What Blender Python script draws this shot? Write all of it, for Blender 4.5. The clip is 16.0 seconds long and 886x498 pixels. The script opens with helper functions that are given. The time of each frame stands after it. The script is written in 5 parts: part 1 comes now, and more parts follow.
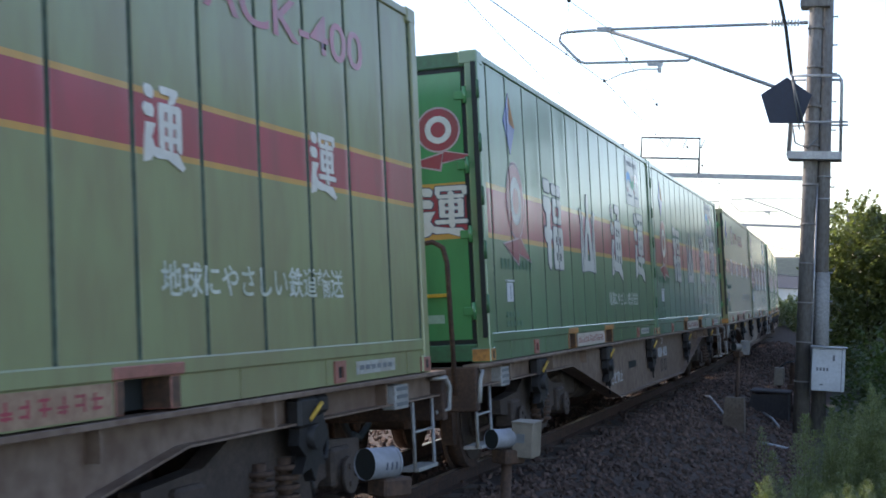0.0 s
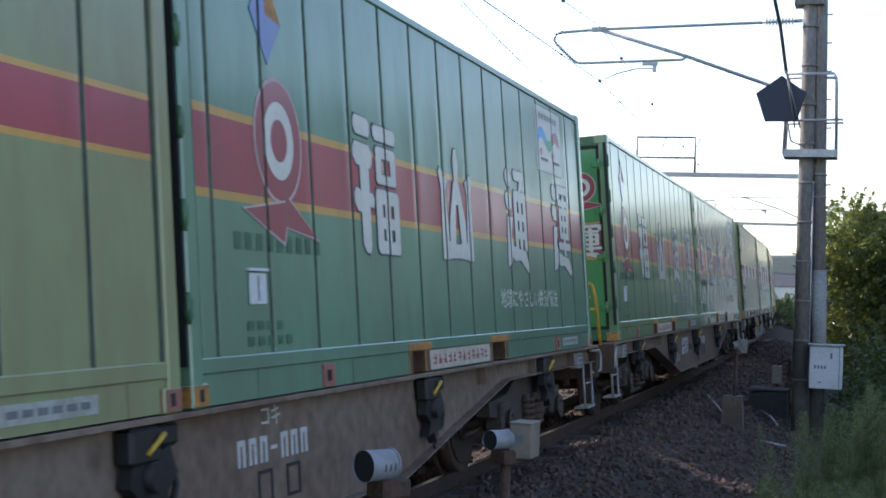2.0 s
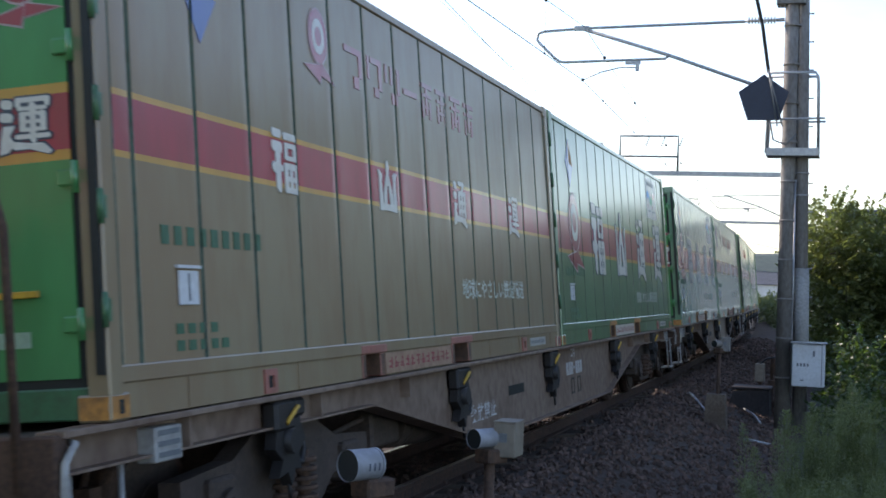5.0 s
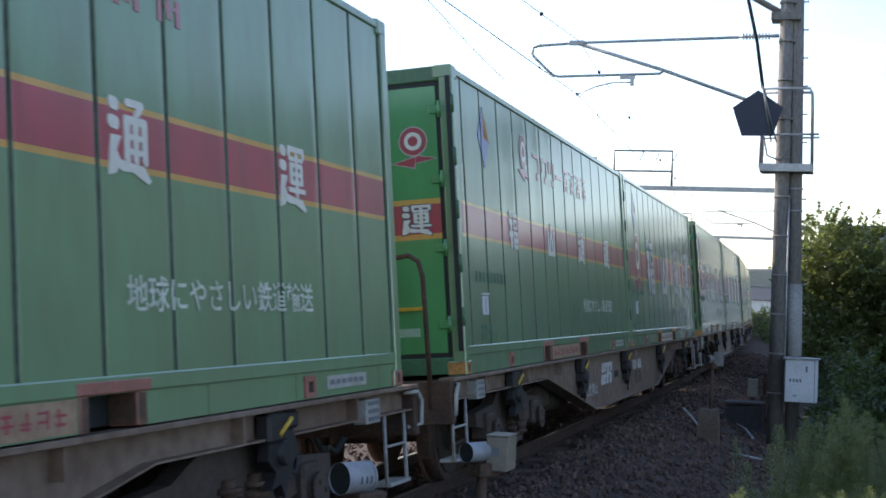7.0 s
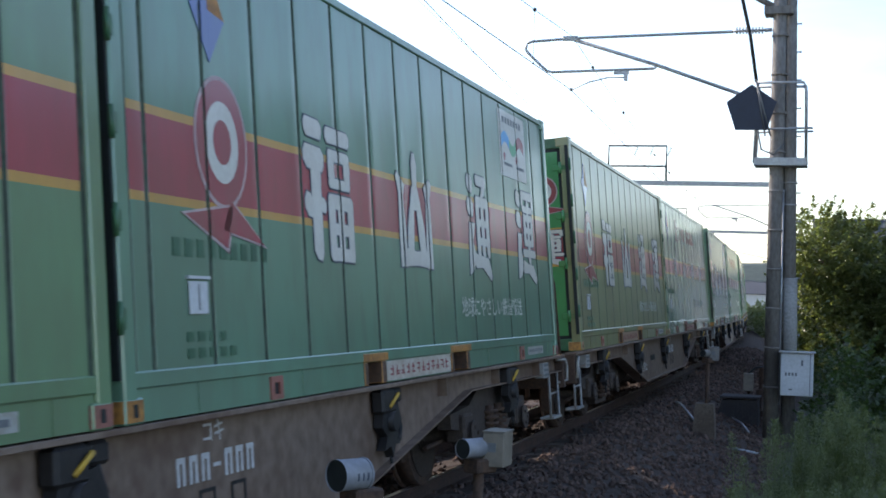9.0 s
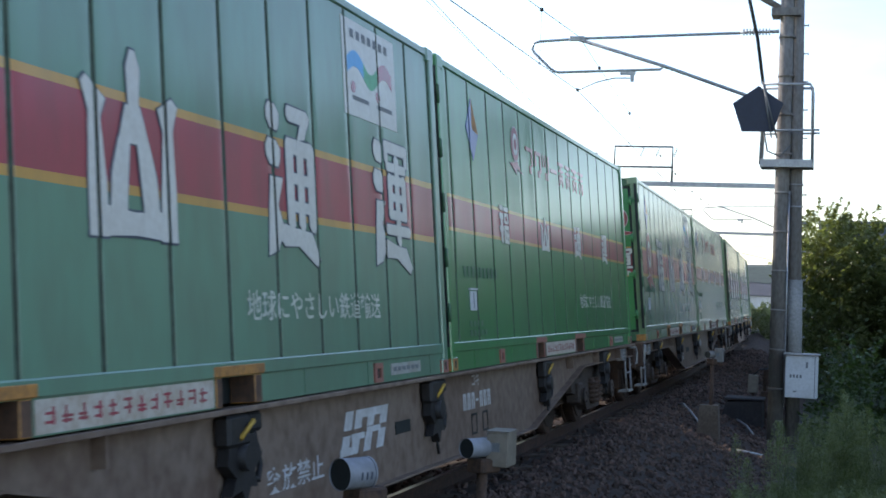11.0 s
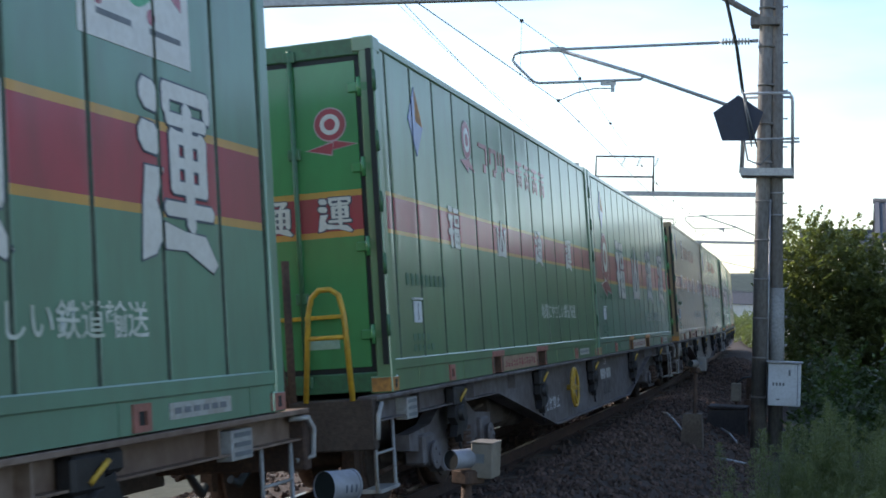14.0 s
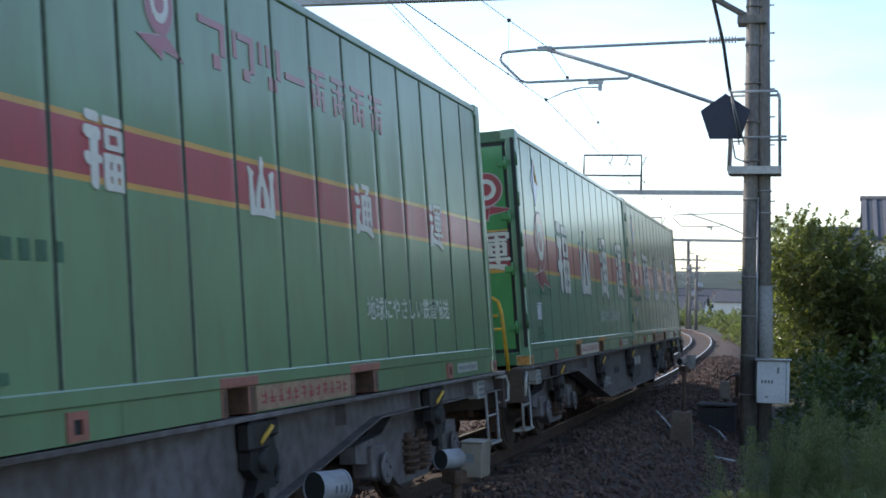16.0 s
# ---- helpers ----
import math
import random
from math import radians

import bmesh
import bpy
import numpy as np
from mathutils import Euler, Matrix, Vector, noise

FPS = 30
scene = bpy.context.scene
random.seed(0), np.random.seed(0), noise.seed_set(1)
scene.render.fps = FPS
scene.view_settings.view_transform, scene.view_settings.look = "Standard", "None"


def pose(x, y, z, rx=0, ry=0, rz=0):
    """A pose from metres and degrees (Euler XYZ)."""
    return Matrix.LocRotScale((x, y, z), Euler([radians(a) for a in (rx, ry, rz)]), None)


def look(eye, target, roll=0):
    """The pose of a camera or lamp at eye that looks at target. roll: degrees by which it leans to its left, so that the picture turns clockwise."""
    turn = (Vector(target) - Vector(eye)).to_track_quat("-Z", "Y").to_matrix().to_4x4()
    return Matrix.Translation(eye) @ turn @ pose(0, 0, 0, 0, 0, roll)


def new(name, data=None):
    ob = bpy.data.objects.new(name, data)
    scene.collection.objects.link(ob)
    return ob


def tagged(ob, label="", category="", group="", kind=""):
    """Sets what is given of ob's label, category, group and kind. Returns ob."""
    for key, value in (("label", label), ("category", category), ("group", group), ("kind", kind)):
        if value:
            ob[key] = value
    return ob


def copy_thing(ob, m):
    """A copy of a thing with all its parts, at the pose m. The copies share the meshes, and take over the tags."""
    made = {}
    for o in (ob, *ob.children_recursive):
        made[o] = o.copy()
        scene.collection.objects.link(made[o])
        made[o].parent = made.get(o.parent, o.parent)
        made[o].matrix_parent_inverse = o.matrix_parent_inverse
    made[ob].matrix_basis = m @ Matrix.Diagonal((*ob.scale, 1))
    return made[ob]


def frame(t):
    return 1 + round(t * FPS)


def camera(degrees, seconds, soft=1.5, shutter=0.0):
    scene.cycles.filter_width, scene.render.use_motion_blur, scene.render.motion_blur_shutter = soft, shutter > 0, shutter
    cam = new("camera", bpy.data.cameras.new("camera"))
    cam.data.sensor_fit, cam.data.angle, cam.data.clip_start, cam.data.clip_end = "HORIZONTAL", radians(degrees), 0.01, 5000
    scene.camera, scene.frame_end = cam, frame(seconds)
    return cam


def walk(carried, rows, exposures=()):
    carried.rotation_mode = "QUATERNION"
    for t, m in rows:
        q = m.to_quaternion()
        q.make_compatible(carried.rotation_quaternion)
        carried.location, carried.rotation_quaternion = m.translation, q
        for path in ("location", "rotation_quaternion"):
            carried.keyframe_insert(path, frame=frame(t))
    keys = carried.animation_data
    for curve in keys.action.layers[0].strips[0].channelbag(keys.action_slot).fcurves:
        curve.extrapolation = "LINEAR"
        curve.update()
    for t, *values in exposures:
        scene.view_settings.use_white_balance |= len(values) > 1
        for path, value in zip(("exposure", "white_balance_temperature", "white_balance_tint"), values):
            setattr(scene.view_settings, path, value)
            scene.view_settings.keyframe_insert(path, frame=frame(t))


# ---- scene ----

# ---- camera and its walk ----
cam = camera(35.57, 16.0, soft=1.7, shutter=0.05)
EYE = (4.175, 0.0, 1.683)
TURNS = [
    (0.0, 17.98, 1.36, -2.60), (0.5, 17.92, 1.40, -2.51), (1.0, 17.88, 1.36, -2.31), (1.5, 17.88, 1.32, -2.15),
    (2.0, 17.86, 1.42, -2.07), (2.5, 17.79, 1.54, -2.02), (3.0, 17.70, 1.59, -2.62), (3.5, 17.60, 1.49, -2.44),
    (4.0, 17.48, 1.29, -2.07), (6.5, 16.91, 1.83, -2.12), (7.0, 16.91, 1.96, -2.32), (7.5, 16.74, 1.95, -2.49),
    (8.0, 16.55, 1.92, -2.28), (8.5, 16.69, 1.83, -1.85), (11.0, 16.92, 1.79, -2.30), (11.5, 16.74, 2.17, -2.25),
    (12.0, 16.66, 2.30, -2.32), (12.5, 16.61, 2.28, -2.13), (13.0, 16.59, 2.29, -1.92), (13.5, 16.43, 2.27, -1.86),
    (14.0, 16.21, 2.29, -1.74), (14.5, 15.95, 2.26, -1.85), (15.0, 15.85, 2.29, -1.37), (15.5, 15.81, 2.29, -1.67),
    (16.0, 15.75, 2.29, -1.40),
]
walk(cam, [(t, pose(*EYE, 90 + pitch, roll, yaw)) for t, yaw, pitch, roll in TURNS],
     [(0.0, 1.16, 6950, 20), (4.0, 1.12, 6950, 20), (8.5, 1.04, 6900, 18), (11.0, 1.04, 6880, 17), (12.2, 0.84, 6850, 15), (16.0, 0.84, 6850, 15)])

# ---- the line: a left-hand curve that tightens, canted ----
CANT = 5.552
DATUM = -0.055
S_MIN, S_MAX, S_STEP = -420.0, 460.0, 0.5


def bend(s):
    """Curvature of the line at arc length s."""
    s = min(max(s, 0.0), 100.0)
    return 0.00079 + 1.47e-7 * s * s


def lay_line():
    n = int((S_MAX - S_MIN) / S_STEP) + 1
    ss = S_MIN + S_STEP * np.arange(n)
    k = np.array([bend(v) for v in ss])
    th = np.concatenate([[0], np.cumsum((k[1:] + k[:-1]) / 2 * S_STEP)])
    i0 = int(round(-S_MIN / S_STEP))
    th -= th[i0]
    mid = (th[1:] + th[:-1]) / 2
    x = np.concatenate([[0], np.cumsum(-np.sin(mid) * S_STEP)])
    y = np.concatenate([[0], np.cumsum(np.cos(mid) * S_STEP)])
    return ss, x - x[i0], y - y[i0], th


LINE = lay_line()


def on_line(s):
    """Centre point and heading (radians, to the left) of the line at s."""
    return tuple(float(np.interp(s, LINE[0], a)) for a in LINE[1:])


def beside(s, off, z=0.0):
    x, y, th = on_line(s)
    return Vector((x + off * math.cos(th), y + off * math.sin(th), z))


def car_pose(s):
    """Pose of a wagon whose middle is at s, carried by two bogies."""
    a, b = beside(s - 7.1, 0), beside(s + 7.1, 0)
    m, d = (a + b) / 2, b - a
    return pose(m.x, m.y, DATUM, 0, -CANT, math.degrees(math.atan2(-d.x, d.y)))


# ---- world, sun ----
SUN_EL, SUN_AZ = radians(28), radians(-72)   # azimuth from +y, negative to the left
world = bpy.data.worlds.new("sky")
scene.world = world
world.use_nodes = True
wn = world.node_tree
sky = wn.nodes.new("ShaderNodeTexSky")
sky.sky_type, sky.sun_disc = "NISHITA", False
sky.sun_elevation, sky.sun_rotation = SUN_EL, SUN_AZ
sky.air_density, sky.dust_density, sky.ozone_density = 1.0, 0.5, 1.5
# thin streaks of high cloud
wc, wm, wt = wn.nodes.new("ShaderNodeTexCoord"), wn.nodes.new("ShaderNodeMapping"), wn.nodes.new("ShaderNodeTexNoise")
wm.inputs["Scale"].default_value, wm.inputs["Rotation"].default_value = (2.2, 2.2, 9.0), (0.0, 0.35, 0.3)
wt.inputs["Scale"].default_value, wt.inputs["Detail"].default_value = 1.6, 6
wr, wx = wn.nodes.new("ShaderNodeMapRange"), wn.nodes.new("ShaderNodeVectorMath")
wr.inputs[1].default_value, wr.inputs[2].default_value, wr.inputs[3].default_value, wr.inputs[4].default_value = 0.36, 0.66, 0.84, 1.2
wx.operation = "SCALE"
wn.links.new(wc.outputs["Generated"], wm.inputs[0]), wn.links.new(wm.outputs[0], wt.inputs[0]), wn.links.new(wt.outputs[0], wr.inputs[0])
whs = wn.nodes.new("ShaderNodeHueSaturation")   # a clear, deep blue away from the sun
whs.inputs["Saturation"].default_value = 1.06
wn.links.new(sky.outputs[0], whs.inputs["Color"]), wn.links.new(whs.outputs[0], wx.inputs[0])
wn.links.new(wr.outputs[0], wx.inputs["Scale"])
wn.links.new(wx.outputs[0], wn.nodes["Background"].inputs[0])
wn.nodes["Background"].inputs[1].default_value = 0.17
sun = new("sun", bpy.data.lights.new("sun", "SUN"))
sun.data.energy, sun.data.angle, sun.data.color = 2.8, radians(0.6), (1.0, 0.95, 0.86)
sd = Vector((math.sin(SUN_AZ) * math.cos(SUN_EL), math.cos(SUN_AZ) * math.cos(SUN_EL), math.sin(SUN_EL)))
sun.matrix_world = look(sd * 100, (0, 0, 0))


# ---- materials ----
def mat(name, base, rough=0.7, metal=0.0, dark=None, big=1.5, fine=25.0, amount=0.5, bump=0.15, bump_scale=60.0,
        stretch=(1, 1, 1), per_object=0.0, per_island=0.0, coat=0.0, spec=0.5):
    """A surface with variation at two scales, relief and optional variation from piece to piece."""
    m = bpy.data.materials.new(name)
    m.use_nodes = True
    nt = m.node_tree
    n, ln = nt.nodes, nt.links
    b = n["Principled BSDF"]
    b.inputs["Roughness"].default_value, b.inputs["Metallic"].default_value = rough, metal
    b.inputs["Coat Weight"].default_value, b.inputs["Coat Roughness"].default_value = coat, 0.2
    b.inputs["Specular IOR Level"].default_value = spec
    dark = dark or tuple(c * 0.55 for c in base)
    tc = n.new("ShaderNodeTexCoord")
    mp = n.new("ShaderNodeMapping")
    mp.inputs["Scale"].default_value = stretch
    ln.new(tc.outputs["Object"], mp.inputs[0])
    a, f = n.new("ShaderNodeTexNoise"), n.new("ShaderNodeTexNoise")
    a.inputs["Scale"].default_value, f.inputs["Scale"].default_value = big, fine
    a.inputs["Detail"].default_value, f.inputs["Detail"].default_value = 6, 4
    ln.new(mp.outputs[0], a.inputs[0]), ln.new(mp.outputs[0], f.inputs[0])
    mul = n.new("ShaderNodeMath")
    mul.operation = "MULTIPLY"
    ln.new(a.outputs[0], mul.inputs[0]), ln.new(f.outputs[0], mul.inputs[1])
    rmp = n.new("ShaderNodeMapRange")
    rmp.inputs[1].default_value, rmp.inputs[2].default_value = 0.16, 0.36
    rmp.inputs[3].default_value, rmp.inputs[4].default_value = amount, 0.0
    ln.new(mul.outputs[0], rmp.inputs[0])
    mix = n.new("ShaderNodeMixRGB")
    mix.inputs[1].default_value, mix.inputs[2].default_value = (*base, 1), (*dark, 1)
    ln.new(rmp.outputs[0], mix.inputs[0])
    col = mix.outputs[0]
    if per_object or per_island:
        src = n.new("ShaderNodeObjectInfo").outputs["Random"] if per_object else n.new("ShaderNodeNewGeometry").outputs["Random Per Island"]
        v = n.new("ShaderNodeMapRange")
        k = per_object or per_island
        v.inputs[3].default_value, v.inputs[4].default_value = 1 - k, 1 + k
        ln.new(src, v.inputs[0])
        hs = n.new("ShaderNodeHueSaturation")
        ln.new(v.outputs[0], hs.inputs["Value"]), ln.new(col, hs.inputs["Color"])
        col = hs.outputs[0]
    ln.new(col, b.inputs["Base Color"])
    if bump:
        t = n.new("ShaderNodeTexNoise")
        t.inputs["Scale"].default_value, t.inputs["Detail"].default_value = bump_scale, 5
        ln.new(mp.outputs[0], t.inputs[0])
        bp = n.new("ShaderNodeBump")
        bp.inputs["Strength"].default_value, bp.inputs["Distance"].default_value = bump, 0.02
        ln.new(t.outputs[0], bp.inputs["Height"]), ln.new(bp.outputs[0], b.inputs["Normal"])
    return m


def paint(name, base, dirt, amount, rough=0.5, gloss=0.95, coat_rough=0.18):
    """Glossy sheet-metal paint: a clear coat over it, with shallow dents that streak its reflections."""
    m = mat(name, base, rough, dark=dirt, big=0.9, fine=7, amount=amount, bump=0.03, bump_scale=9, stretch=(1, 1, 0.35), per_object=0.06, coat=gloss, spec=0.25)
    nt = m.node_tree
    b = nt.nodes["Principled BSDF"]
    b.inputs["Coat Roughness"].default_value, b.inputs["Coat IOR"].default_value = coat_rough, 1.6
    tc, mp, t, bp = (nt.nodes.new("ShaderNode" + k) for k in ("TexCoord", "Mapping", "TexNoise", "Bump"))
    mp.inputs["Scale"].default_value = (1, 1, 0.12)
    t.inputs["Scale"].default_value, t.inputs["Detail"].default_value = 5.0, 3
    bp.inputs["Strength"].default_value, bp.inputs["Distance"].default_value = 0.05, 0.02
    nt.links.new(tc.outputs["Object"], mp.inputs[0]), nt.links.new(mp.outputs[0], t.inputs[0])
    nt.links.new(t.outputs[0], bp.inputs["Height"]), nt.links.new(bp.outputs[0], b.inputs["Coat Normal"])
    return m


GREENS = {
    "fresh": paint("green_paint_fresh", (0.055, 0.255, 0.085), (0.055, 0.175, 0.065), 0.55),
    "green": paint("green_paint", (0.14, 0.255, 0.13), (0.132, 0.18, 0.1), 0.6),
    "teal": paint("green_paint_cool", (0.125, 0.262, 0.172), (0.118, 0.185, 0.125), 0.6),
    "olive": paint("green_paint_faded", (0.25, 0.275, 0.132), (0.225, 0.198, 0.105), 0.75, 0.6, 0.75, 0.22),
    "brown": paint("green_paint_grimy", (0.265, 0.205, 0.125), (0.24, 0.158, 0.092), 0.8, 0.65, 0.75, 0.22),
}
M_RED = paint("red_band_paint", (0.42, 0.055, 0.075), (0.26, 0.06, 0.065), 0.6)
M_GOLD = paint("yellow_line_paint", (0.6, 0.31, 0.07), (0.38, 0.22, 0.07), 0.5)
M_WHITE = mat("white_lettering", (0.66, 0.635, 0.58), 0.45, dark=(0.5, 0.46, 0.4), big=3, amount=0.5, bump=0.02, coat=0.5)
M_INK = mat("dark_outline", (0.075, 0.09, 0.12), 0.5, bump=0.0)
M_BLUE = paint("blue_marking", (0.06, 0.10, 0.33), (0.07, 0.12, 0.24), 0.5)
M_SKYB = mat("light_blue_print", (0.12, 0.42, 0.75), 0.4, amount=0.2, bump=0.0)
M_ORANGE = mat("orange_paint", (0.5, 0.22, 0.05), 0.55, dark=(0.16, 0.075, 0.035), big=5, amount=0.7)
M_REDINK = paint("red_lettering", (0.38, 0.05, 0.075), (0.24, 0.09, 0.08), 0.6)
# black of rubber parts; also paints in the darkness of pockets and holes
M_GASKET_HOLE = mat("rubber_and_hole_black", (0.012, 0.016, 0.016), 0.6, bump=0.05)
M_FRAME = mat("end_frame_green", (0.05, 0.16, 0.075), 0.4, dark=(0.05, 0.09, 0.05), big=2, amount=0.7, bump=0.05)
M_RUSTY = mat("rusty_steel", (0.10, 0.055, 0.035), 0.85, dark=(0.035, 0.02, 0.015), big=4, fine=40, amount=0.8, bump=0.16)
M_GREY = mat("wagon_grey", (0.225, 0.158, 0.118), 0.6, dark=(0.115, 0.062, 0.04), big=0.8, fine=9, amount=0.8, bump=0.08, bump_scale=30)
M_BLUEGREY = mat("wagon_blue_grey", (0.155, 0.138, 0.14), 0.6, dark=(0.07, 0.05, 0.042), big=1.1, fine=8, amount=0.9, bump=0.08, bump_scale=30)
M_DARKGREY = mat("wagon_dark_grey", (0.105, 0.085, 0.075), 0.6, dark=(0.055, 0.04, 0.032), big=0.8, fine=9, amount=0.7, bump=0.06, bump_scale=30)
M_SLEEPER = mat("rust_dusted_concrete", (0.15, 0.115, 0.088), 0.9, dark=(0.08, 0.055, 0.04), big=3, fine=30, amount=0.8, bump=0.2)
M_SOOT = mat("underframe_grime", (0.08, 0.055, 0.042), 0.75, dark=(0.036, 0.024, 0.018), big=3, fine=30, amount=0.8, bump=0.25)
M_YELLOW = mat("yellow_handrail_paint", (0.62, 0.36, 0.03), 0.4, dark=(0.3, 0.17, 0.04), big=6, amount=0.6)
M_GALV = mat("galvanised_steel", (0.42, 0.43, 0.44), 0.45, 0.6, dark=(0.24, 0.24, 0.25), big=5, amount=0.6, bump=0.06)
M_STEELPAINT = mat("white_step_paint", (0.38, 0.375, 0.36), 0.5, dark=(0.2, 0.18, 0.16), big=8, amount=0.6)
M_RAIL = mat("rail_rusty_web", (0.09, 0.045, 0.03), 0.8, dark=(0.03, 0.018, 0.014), big=5, amount=0.8, bump=0.2)
M_RAILHEAD = mat("rail_head_polished", (0.42, 0.38, 0.36), 0.36, 0.9, big=8, amount=0.3, bump=0.02)
M_CONCRETE = mat("concrete", (0.33, 0.32, 0.30), 0.85, dark=(0.18, 0.165, 0.15), big=2, fine=30, amount=0.7, bump=0.25)
M_MAST = mat("mast_concrete", (0.22, 0.205, 0.19), 0.8, dark=(0.12, 0.105, 0.095), big=1.5, fine=25, amount=0.8, bump=0.2, stretch=(1, 1, 0.4))
M_BALLAST = mat("ballast_bed", (0.075, 0.047, 0.036), 0.95, dark=(0.025, 0.016, 0.011), big=6, fine=35, amount=0.9, bump=1.0, bump_scale=22)
M_STONE = mat("ballast_stone", (0.12, 0.074, 0.058), 0.92, dark=(0.05, 0.032, 0.024), big=8, fine=60, amount=0.6, bump=0.3, per_island=0.45)
M_SOIL = mat("weedy_soil", (0.05, 0.05, 0.028), 0.95, dark=(0.02, 0.026, 0.011), big=0.4, fine=6, amount=0.9, bump=0.8, bump_scale=12)
M_BARK = mat("bark", (0.10, 0.075, 0.055), 0.9, big=6, bump=0.5)
M_WIRE = mat("cable_black", (0.03, 0.03, 0.032), 0.5, bump=0.0)
M_COPPER = mat("weathered_wire", (0.12, 0.13, 0.135), 0.5, 0.4, bump=0.0)
M_BOXWHITE = mat("cabinet_white_paint", (0.62, 0.63, 0.64), 0.5, dark=(0.42, 0.42, 0.41), big=2, amount=0.5, bump=0.04)
M_BEIGE = mat("cabinet_beige_paint", (0.24, 0.2, 0.155), 0.6, dark=(0.15, 0.12, 0.09), big=5, amount=0.6, bump=0.05)
M_LENS = mat("dark_lens_glass", (0.01, 0.012, 0.016), 0.12, bump=0.0)
M_PLATE = mat("dark_marker_plate", (0.012, 0.02, 0.045), 0.5, bump=0.02)
M_INSUL = mat("porcelain", (0.55, 0.52, 0.5), 0.25, bump=0.0)


def leaf_mat(name, base, dark, trans=0.42):
    m = mat(name, base, 0.36, dark=dark, big=0.8, fine=5, amount=0.7, bump=0.0, per_island=0.4)
    nt = m.node_tree
    t = nt.nodes.new("ShaderNodeBsdfTranslucent")
    t.inputs[0].default_value = (base[0] * 1.5, base[1] * 1.6, base[2] * 0.8, 1)
    mx = nt.nodes.new("ShaderNodeMixShader")
    mx.inputs[0].default_value = trans
    out = nt.nodes["Material Output"]
    nt.links.new(nt.nodes["Principled BSDF"].outputs[0], mx.inputs[1])
    nt.links.new(t.outputs[0], mx.inputs[2])
    nt.links.new(mx.outputs[0], out.inputs[0])
    return m


M_LEAF = leaf_mat("evergreen_leaf", (0.175, 0.2, 0.088), (0.068, 0.082, 0.038))
M_WEED = leaf_mat("weed_leaf", (0.185, 0.215, 0.105), (0.095, 0.12, 0.06))
M_VINE = leaf_mat("creeper_leaf", (0.075, 0.115, 0.04), (0.03, 0.052, 0.018))


# ---- mesh helpers ----
def box(bm, x0, x1, y0, y1, z0, z1, mi=0, bevel=0.0):
    vs = [bm.verts.new((x, y, z)) for z in (z0, z1) for y in (y0, y1) for x in (x0, x1)]
    fs = []
    for idx in ((0, 2, 3, 1), (4, 5, 7, 6), (0, 1, 5, 4), (2, 6, 7, 3), (0, 4, 6, 2), (1, 3, 7, 5)):
        f = bm.faces.new([vs[i] for i in idx])
        f.material_index = mi
        fs.append(f)
    if bevel:
        es = list({e for f in fs for e in f.edges})
        bmesh.ops.bevel(bm, geom=es, offset=bevel, segments=1, affect="EDGES", profile=0.5)
    return vs


def tube(bm, p0, p1, r0, r1=None, seg=10, mi=0, caps=True):
    p0, p1 = Vector(p0), Vector(p1)
    r1 = r0 if r1 is None else r1
    d = (p1 - p0).normalized()
    u = d.orthogonal().normalized()
    w = d.cross(u)
    ring = []
    for p, r in ((p0, r0), (p1, r1)):
        ring.append([bm.verts.new(p + r * (math.cos(2 * math.pi * i / seg) * u + math.sin(2 * math.pi * i / seg) * w)) for i in range(seg)])
    for i in range(seg):
        f = bm.faces.new((ring[0][i], ring[0][(i + 1) % seg], ring[1][(i + 1) % seg], ring[1][i]))
        f.material_index, f.smooth = mi, True
    if caps:
        for f in (bm.faces.new(ring[0][::-1]), bm.faces.new(ring[1])):
            f.material_index = mi


def pipe(bm, pts, r, seg=8, mi=0):
    """A bent tube through the points."""
    pts = [Vector(p) for p in pts]
    ref = None
    rings = []
    for i, p in enumerate(pts):
        d = (pts[min(i + 1, len(pts) - 1)] - pts[max(i - 1, 0)]).normalized()
        u = d.orthogonal().normalized() if ref is None else (ref - d * ref.dot(d)).normalized()
        ref = u
        w = d.cross(u)
        rings.append([bm.verts.new(p + r * (math.cos(2 * math.pi * k / seg) * u + math.sin(2 * math.pi * k / seg) * w)) for k in range(seg)])
    for a, b in zip(rings, rings[1:]):
        for k in range(seg):
            f = bm.faces.new((a[k], a[(k + 1) % seg], b[(k + 1) % seg], b[k]))
            f.material_index, f.smooth = mi, True
    for f in (bm.faces.new(rings[0][::-1]), bm.faces.new(rings[-1])):
        f.material_index = mi


def slab_x(bm, pts, x0, x1, mi=0):
    """A prism with the outline pts in (y, z) between x0 and x1."""
    a = [bm.verts.new((x0, y, z)) for y, z in pts]
    b = [bm.verts.new((x1, y, z)) for y, z in pts]
    n = len(pts)
    fs = [bm.faces.new(a[::-1]), bm.faces.new(b)]
    fs += [bm.faces.new((a[i], a[(i + 1) % n], b[(i + 1) % n], b[i])) for i in range(n)]
    for f in fs:
        f.material_index = mi


def slab_y(bm, pts, y0, y1, mi=0):
    """A prism with the outline pts in (x, z) between y0 and y1."""
    a = [bm.verts.new((x, y0, z)) for x, z in pts]
    b = [bm.verts.new((x, y1, z)) for x, z in pts]
    n = len(pts)
    fs = [bm.faces.new(a), bm.faces.new(b[::-1])]
    fs += [bm.faces.new((a[(i + 1) % n], a[i], b[i], b[(i + 1) % n])) for i in range(n)]
    for f in fs:
        f.material_index = mi


